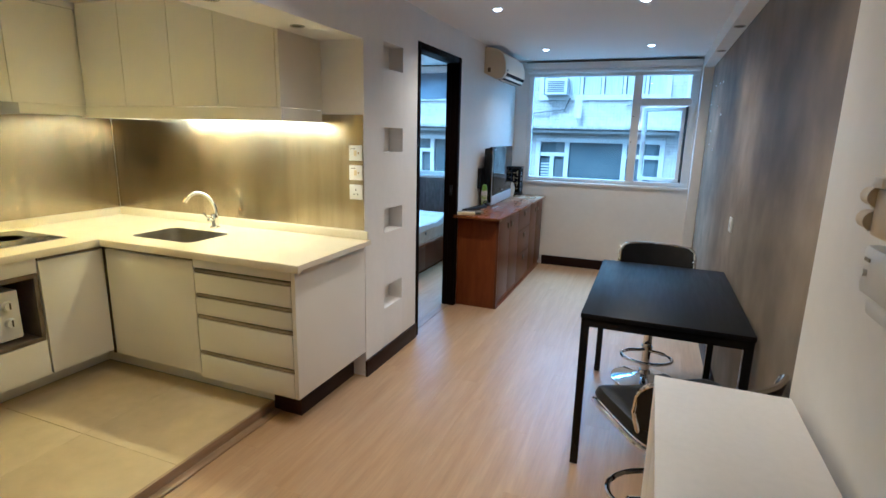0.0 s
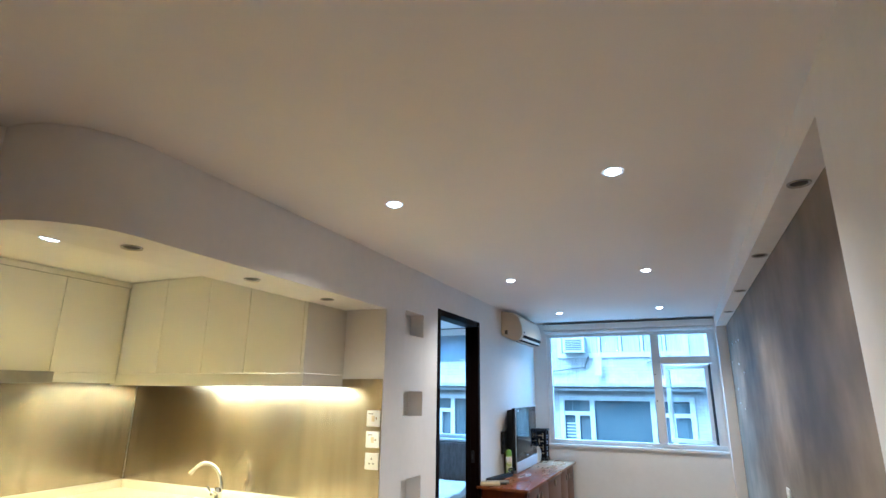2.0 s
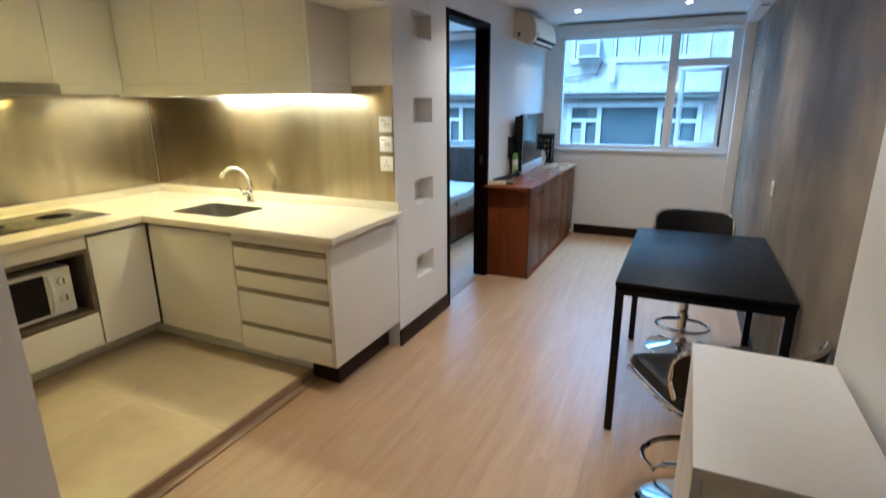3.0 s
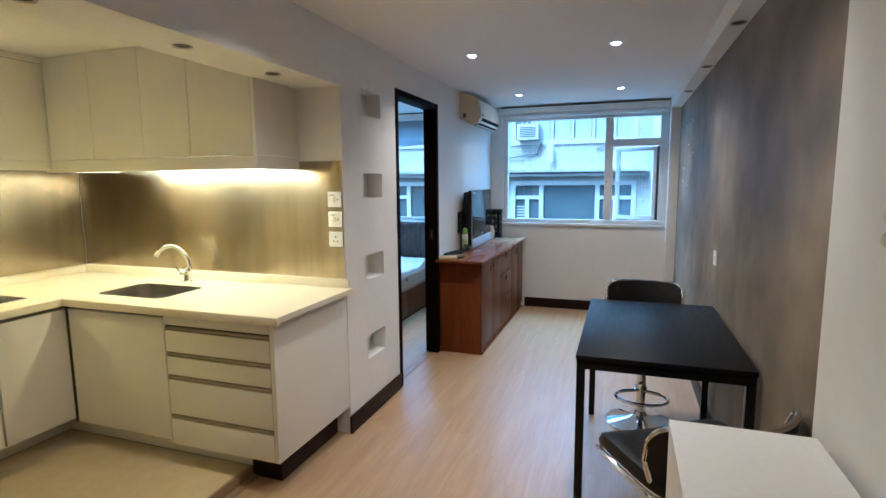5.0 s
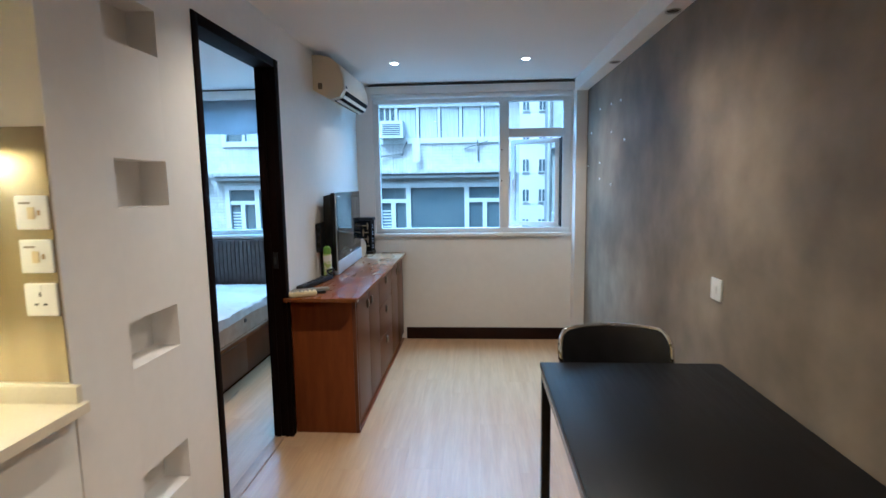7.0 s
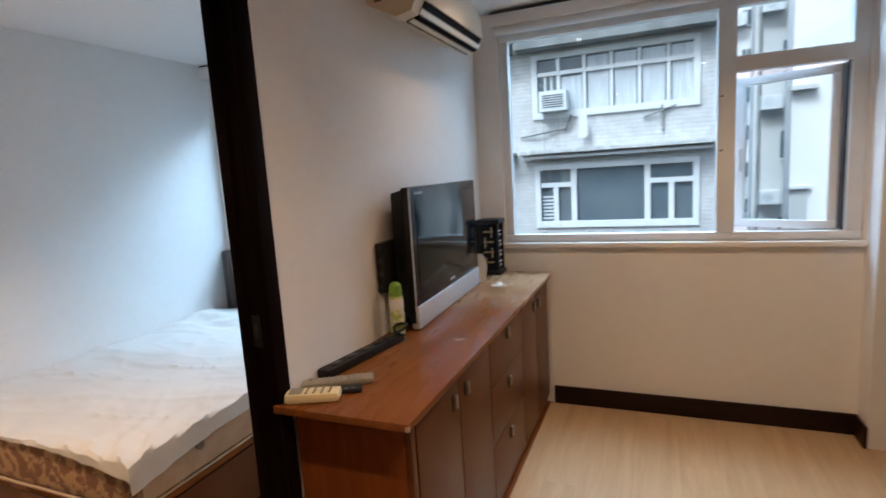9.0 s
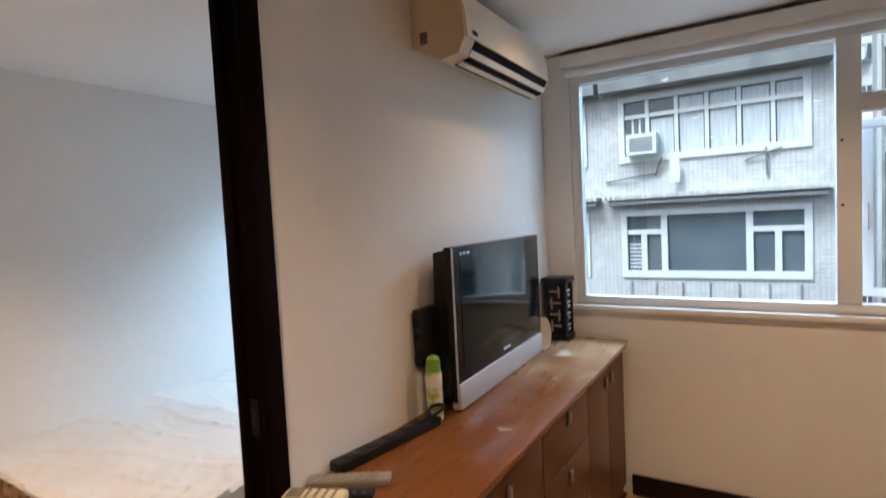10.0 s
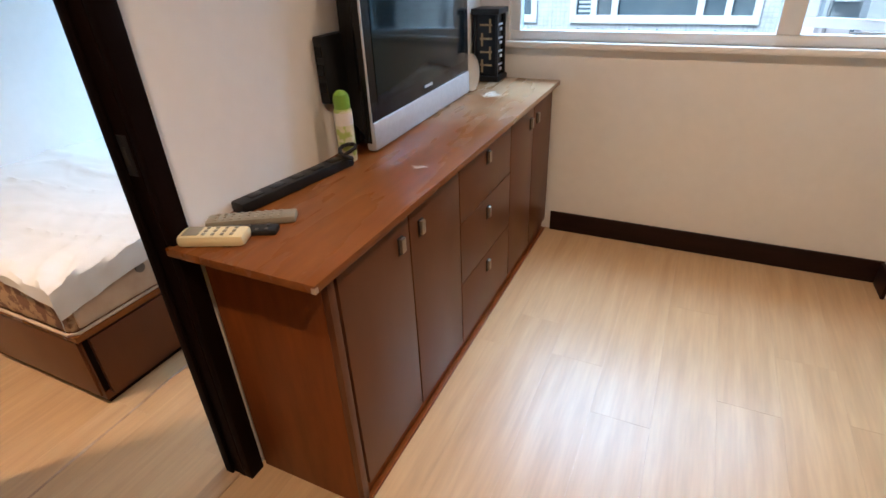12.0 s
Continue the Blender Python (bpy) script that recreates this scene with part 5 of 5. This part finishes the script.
# ---- outside ----
struct("ground", box((-300, 7.5, -12.2), (300, 600, -12.0)), M_ROAD, "grey street far below the window", "ground")
FYD = 15.0


def facade_window(x0, x1, z0, z1, style, group):
    w = thing("facade_window", (x0, FYD, z0), "white framed window of the building across the street", "window", group)
    part("opening", box((x0, FYD + 0.05, z0), (x1, FYD + 0.2, z1)), M_FWIN, w, smooth=False)
    f = 0.09
    for lo, hi in (((x0 - 0.03, z0 - 0.05), (x1 + 0.03, z0 + f)), ((x0 - 0.03, z1 - f), (x1 + 0.03, z1 + 0.02)), ((x0 - 0.03, z0 + f), (x0 + f, z1 - f)), ((x1 - f, z0 + f), (x1 + 0.03, z1 - f))):
        part("frame", box((lo[0], FYD - 0.05, lo[1]), (hi[0], FYD + 0.06, hi[1])), M_FFRAME, w, smooth=False)
    if style == "picture":
        a, b = x0 + (x1 - x0) * 0.25, x0 + (x1 - x0) * 0.71
        zt = z0 + (z1 - z0) * 0.68
        bars = [((a - 0.06, z0 + f), (a + 0.06, z1 - f)), ((b - 0.06, z0 + f), (b + 0.06, z1 - f)), ((x0 + f, zt - 0.05), (a - 0.06, zt + 0.05)), ((b + 0.06, zt - 0.05), (x1 - f, zt + 0.05))]
        for l, r in ((x0 + f, a - 0.06), (b + 0.06, x1 - f)):
            c = (l + r) / 2
            bars.append(((c - 0.055, z0 + f), (c + 0.055, zt - 0.05)))
        for k in range(7):
            part("louvre", box((x0 + 0.12, FYD + 0.035, z0 + 0.14 + k * 0.08), ((x0 + f + a - 0.06) / 2 - 0.06, FYD + 0.05, z0 + 0.18 + k * 0.08)), M_CURT, w, smooth=False)
    else:
        n = 6
        bars = [((x0 + f, z0 + (z1 - z0) * 0.66), (x1 - f, z0 + (z1 - z0) * 0.72))]
        for k in range(1, n):
            c = x0 + (x1 - x0) * k / n
            bars.append(((c - 0.035, z0 + f), (c + 0.035, z1 - f)))
        for k in range(n):
            if k in (1, 2, 3, 4, 5):
                l, r = x0 + (x1 - x0) * k / n + 0.06, x0 + (x1 - x0) * (k + 1) / n - 0.06
                part("curtain", box((l, FYD + 0.042, z0 + 0.1), (r, FYD + 0.048, z0 + (z1 - z0) * (0.62 if k == 1 else 0.90))), M_CURT, w, smooth=False)
        for k in range(5):
            part("hung_cloth", box((x0 + 0.16 + k * 0.07, FYD + 0.035, z0 + 0.55), (x0 + 0.20 + k * 0.07, FYD + 0.041, z0 + 0.85)), M_FFRAME if k % 2 else M_FWIN, w, smooth=False)
    for lo, hi in bars:
        flat = hi[0] - lo[0] > hi[1] - lo[1]
        part("glazing_bar", box((lo[0], FYD - (0.024 if flat else 0.03), lo[1]), (hi[0], FYD + (0.053 if flat else 0.056), hi[1])), M_FFRAME, w, smooth=False)
    return w


house = thing("apartment_block", (-8, FYD, -12), "stained mosaic-tiled apartment block across the street", "building")
bm = bmesh.new()
UNITS = [-9.65, -5.58, -1.55]
xs = [-12.5]
for c in UNITS:
    xs += [c - 1.66, c + 1.69]
xs.append(0.50)
LZ0, LZ1, HZ0, HZ1 = 0.09, 1.42, 2.50, 3.80
for k in range(0, len(xs), 2):
    box((xs[k], FYD, -12), (xs[k + 1], FYD + 4, 5.1), bm=bm)
for k in range(1, len(xs) - 1, 2):
    for z0, z1 in ((-12, LZ0), (LZ1, HZ0), (HZ1, 5.1)):
        box((xs[k], FYD, z0), (xs[k + 1], FYD + 4, z1), bm=bm)
    box((xs[k], FYD + 0.25, LZ0), (xs[k + 1], FYD + 4, HZ1), bm=bm)
part("wall", bm, M_FACADE, house, smooth=False)
part("roof_slab", box((-12.5, FYD - 0.1, 5.1), (0.7, FYD + 4, 5.2)), M_CONC, house, smooth=False)
for c in UNITS:
    part("canopy", prism([(c - 1.95, FYD - 0.45), (c + 1.98, FYD - 0.45), (c + 1.98, FYD), (c - 1.95, FYD)], 3.90, 4.40), M_CONC, house, smooth=False)
    aw = part("awning", box((c - 1.95, FYD - 0.42, 1.70), (c + 1.98, FYD, 1.76)), M_FAR, house, "weathered corrugated awning", smooth=False)
    for k in range(40):
        x = c - 1.94 + k * 0.0985
        part("awning_rib", box((x, FYD - 0.45, 1.685), (x + 0.068, FYD - 0.40, 1.775)), M_FAR, aw, smooth=False)
    part("awning_beam", box((c - 1.9, FYD - 0.30, 1.58), (c + 1.9, FYD - 0.2, 1.64)), M_FFRAME, aw, smooth=False)
    for k in range(7):
        part("pilaster_strip", box((c - 1.5 + k * 0.5, FYD - 0.03, -0.9), (c - 1.46 + k * 0.5, FYD, -0.06)), M_CONC, house, smooth=False)
    facade_window(c - 1.63, c + 1.66, LZ0, LZ1, "picture", "lower facade windows")
    facade_window(c - 1.63, c + 1.66, HZ0, HZ1, "row", "upper facade windows")
wac = thing("window_air_conditioner", (-2.65, FYD, 2.53), "white window air conditioner in the facade opposite", "air conditioner")
part("case", box((-3.0, FYD - 0.35, 2.58), (-2.42, FYD + 0.04, 3.00)), M_FFRAME, wac, smooth=False)
for k in range(6):
    part("grille_slat", box((-2.93, FYD - 0.36, 2.65 + 0.048 * k), (-2.49, FYD - 0.349, 2.673 + 0.048 * k)), M_FWIN, wac, smooth=False)
cloth = thing("hanging_cloth", (-2.1, FYD, 2.5), "white cloth hanging from a pole outside the window", "cloth")
part("cloth", box((-2.2, FYD - 0.2, 1.98), (-2.02, FYD - 0.17, 2.46)), M_FFRAME, cloth)
for x0, x1, z0, z1 in ((-3.5, -2.5, 2.08, 2.20), (-2.5, -2.36, 2.15, 2.50), (-0.56, -0.54, 2.52, 1.98), (-0.9, -0.3, 2.30, 2.48)):
    br = thing("pipe_bracket", (x0, FYD, z0), "thin dark bracket and pipe on the facade", "bracket")
    part("bar", tube([(x0, FYD - 0.04, z0), ((x0 + x1) / 2, FYD - 0.10, (z0 + z1) / 2), (x1, FYD - 0.04, z1)], 0.02, 6), M_CONC, br)


def far_block(x0, x1, y, z1, m, label, cols, rows, size=(0.38, 1.0), first=-5.0, step=2.9, deep=6.0):
    h = thing("far_building", (x0, y, -12), label, "building")
    part("wall", box((x0, y, -12), (x1, y + deep, z1)), m, h, smooth=False)
    part("roof_edge", box((x0 - 0.2, y - 0.2, z1), (x1 + 0.2, y + deep, z1 + 0.3)), M_CONC, h, smooth=False)
    hw, wh = size
    for r in range(rows):
        z = first + r * step
        for c in cols:
            w = part("window", box((c - hw, y - 0.06, z), (c + hw, y, z + wh)), M_FWIN, h, smooth=False)
            part("frame", box((c - hw - 0.04, y - 0.09, z - 0.06), (c + hw + 0.04, y - 0.03, z)), M_FFRAME, w, smooth=False)
            part("glazing_bar", box((c - 0.02, y - 0.085, z), (c + 0.02, y - 0.06, z + wh)), M_FFRAME, w, smooth=False)
    return h


far_block(0.9, 2.9, 27, 16, M_FARW, "tall white apartment building with narrow windows", (1.75, 2.52), 9, (0.14, 0.56), -5.2, 1.43)
grey_block = far_block(2.38, 3.6, 24, 16, M_FAR, "grey weathered apartment building with air conditioners", (3.30,), 6, (0.12, 0.9), -4.6, 2.9, 0.8)
part("drain_pipe", cyl((2.52, 23.93, -12), (2.52, 23.93, 16), 0.05, n=10), M_CONC, grey_block, smooth=False)
blank = far_block(2.88, 9.5, 21, 10, M_FARW, "blank white side of an apartment building", (), 0, deep=0.8)
part("ledge", box((2.80, 20.75, 3.08), (3.45, 21.0, 3.20)), M_FAR, blank, "thin concrete ledge", smooth=False)
part("recess", box((2.90, 20.97, -1.4), (3.32, 20.999, 0.33)), M_FAR, blank, "grey recessed panel", smooth=False)
part("ledge", box((2.84, 20.85, 0.33), (3.40, 21.0, 0.42)), M_FFRAME, blank, smooth=False)
# plain white block that fills the left end of the outside view
far_block(-16.0, -9.95, 14.4, 12, M_FARW, "plain white block left of the apartment block", (), 0)
for x, y, z in ((2.86, 24, -0.32), (2.84, 24, 2.82), (2.82, 24, 5.9), (2.88, 24, -3.2), (2.15, 27, 6.2)):
    u = thing("outdoor_unit", (x, y, z), "boxy air conditioner unit on a far facade", "air conditioner", "far air conditioners")
    part("case", box((x - 0.30, y - 0.4, z), (x + 0.30, y, z + 0.46)), M_FFRAME, u, smooth=False)
    part("fan_grille", cyl((x - 0.07, y - 0.41, z + 0.23), (x - 0.07, y - 0.39, z + 0.23), 0.16, n=16), M_CURT, u, smooth=False)

# ---- floor boards and kitchen tiles ----
PW, PL = 0.193, 1.21
meshes = {}


def piece(name, size, m, parent, at):
    key = (name, tuple(round(v, 3) for v in size))
    if key not in meshes:
        bm = box((-size[0] / 2, -size[1] / 2, 0), (size[0] / 2, size[1] / 2, size[2]))
        e = [e for e in bm.edges if all(v.co.z > size[2] * 0.5 for v in e.verts)]
        bmesh.ops.bevel(bm, geom=e, offset=0.0003, segments=1, affect="EDGES")
        meshes[key] = finish(name, bm, m, False)
    ob = new(name, meshes[key])
    ob.parent = parent
    ob.location = at
    return ob


rnd = random.Random(5)


def boards(x0, x1, y0, y1):
    x = x0
    while x < x1 - 0.01:
        w = min(PW, x1 - x)
        y = y0 - rnd.random() * PL * 0.9
        while y < y1 - 0.01:
            a, b = max(y, y0), min(y + PL, y1)
            if b - a > 0.03:
                piece("floor_board", (w - 0.0002, b - a - 0.0002, 0.012), M_PLANK, floor, (x + w / 2, (a + b) / 2, -0.012))
            y += PL
        x += w


boards(-1.914, XG, -1.1, YE)
boards(-3.69, -1.914, 2.88, YE)
y = 0.895
while y < 2.10:
    x = -1.915
    while x > FX - 0.22:
        w, l = min(0.6, x - FX + 0.228), min(0.66, 2.178 - y)
        piece("floor_tile", (w - 0.002, l - 0.002, 0.012), M_TILE, plat, (x - w / 2, y + l / 2, KZ - 0.012))
        x -= 0.6
    y += 0.66
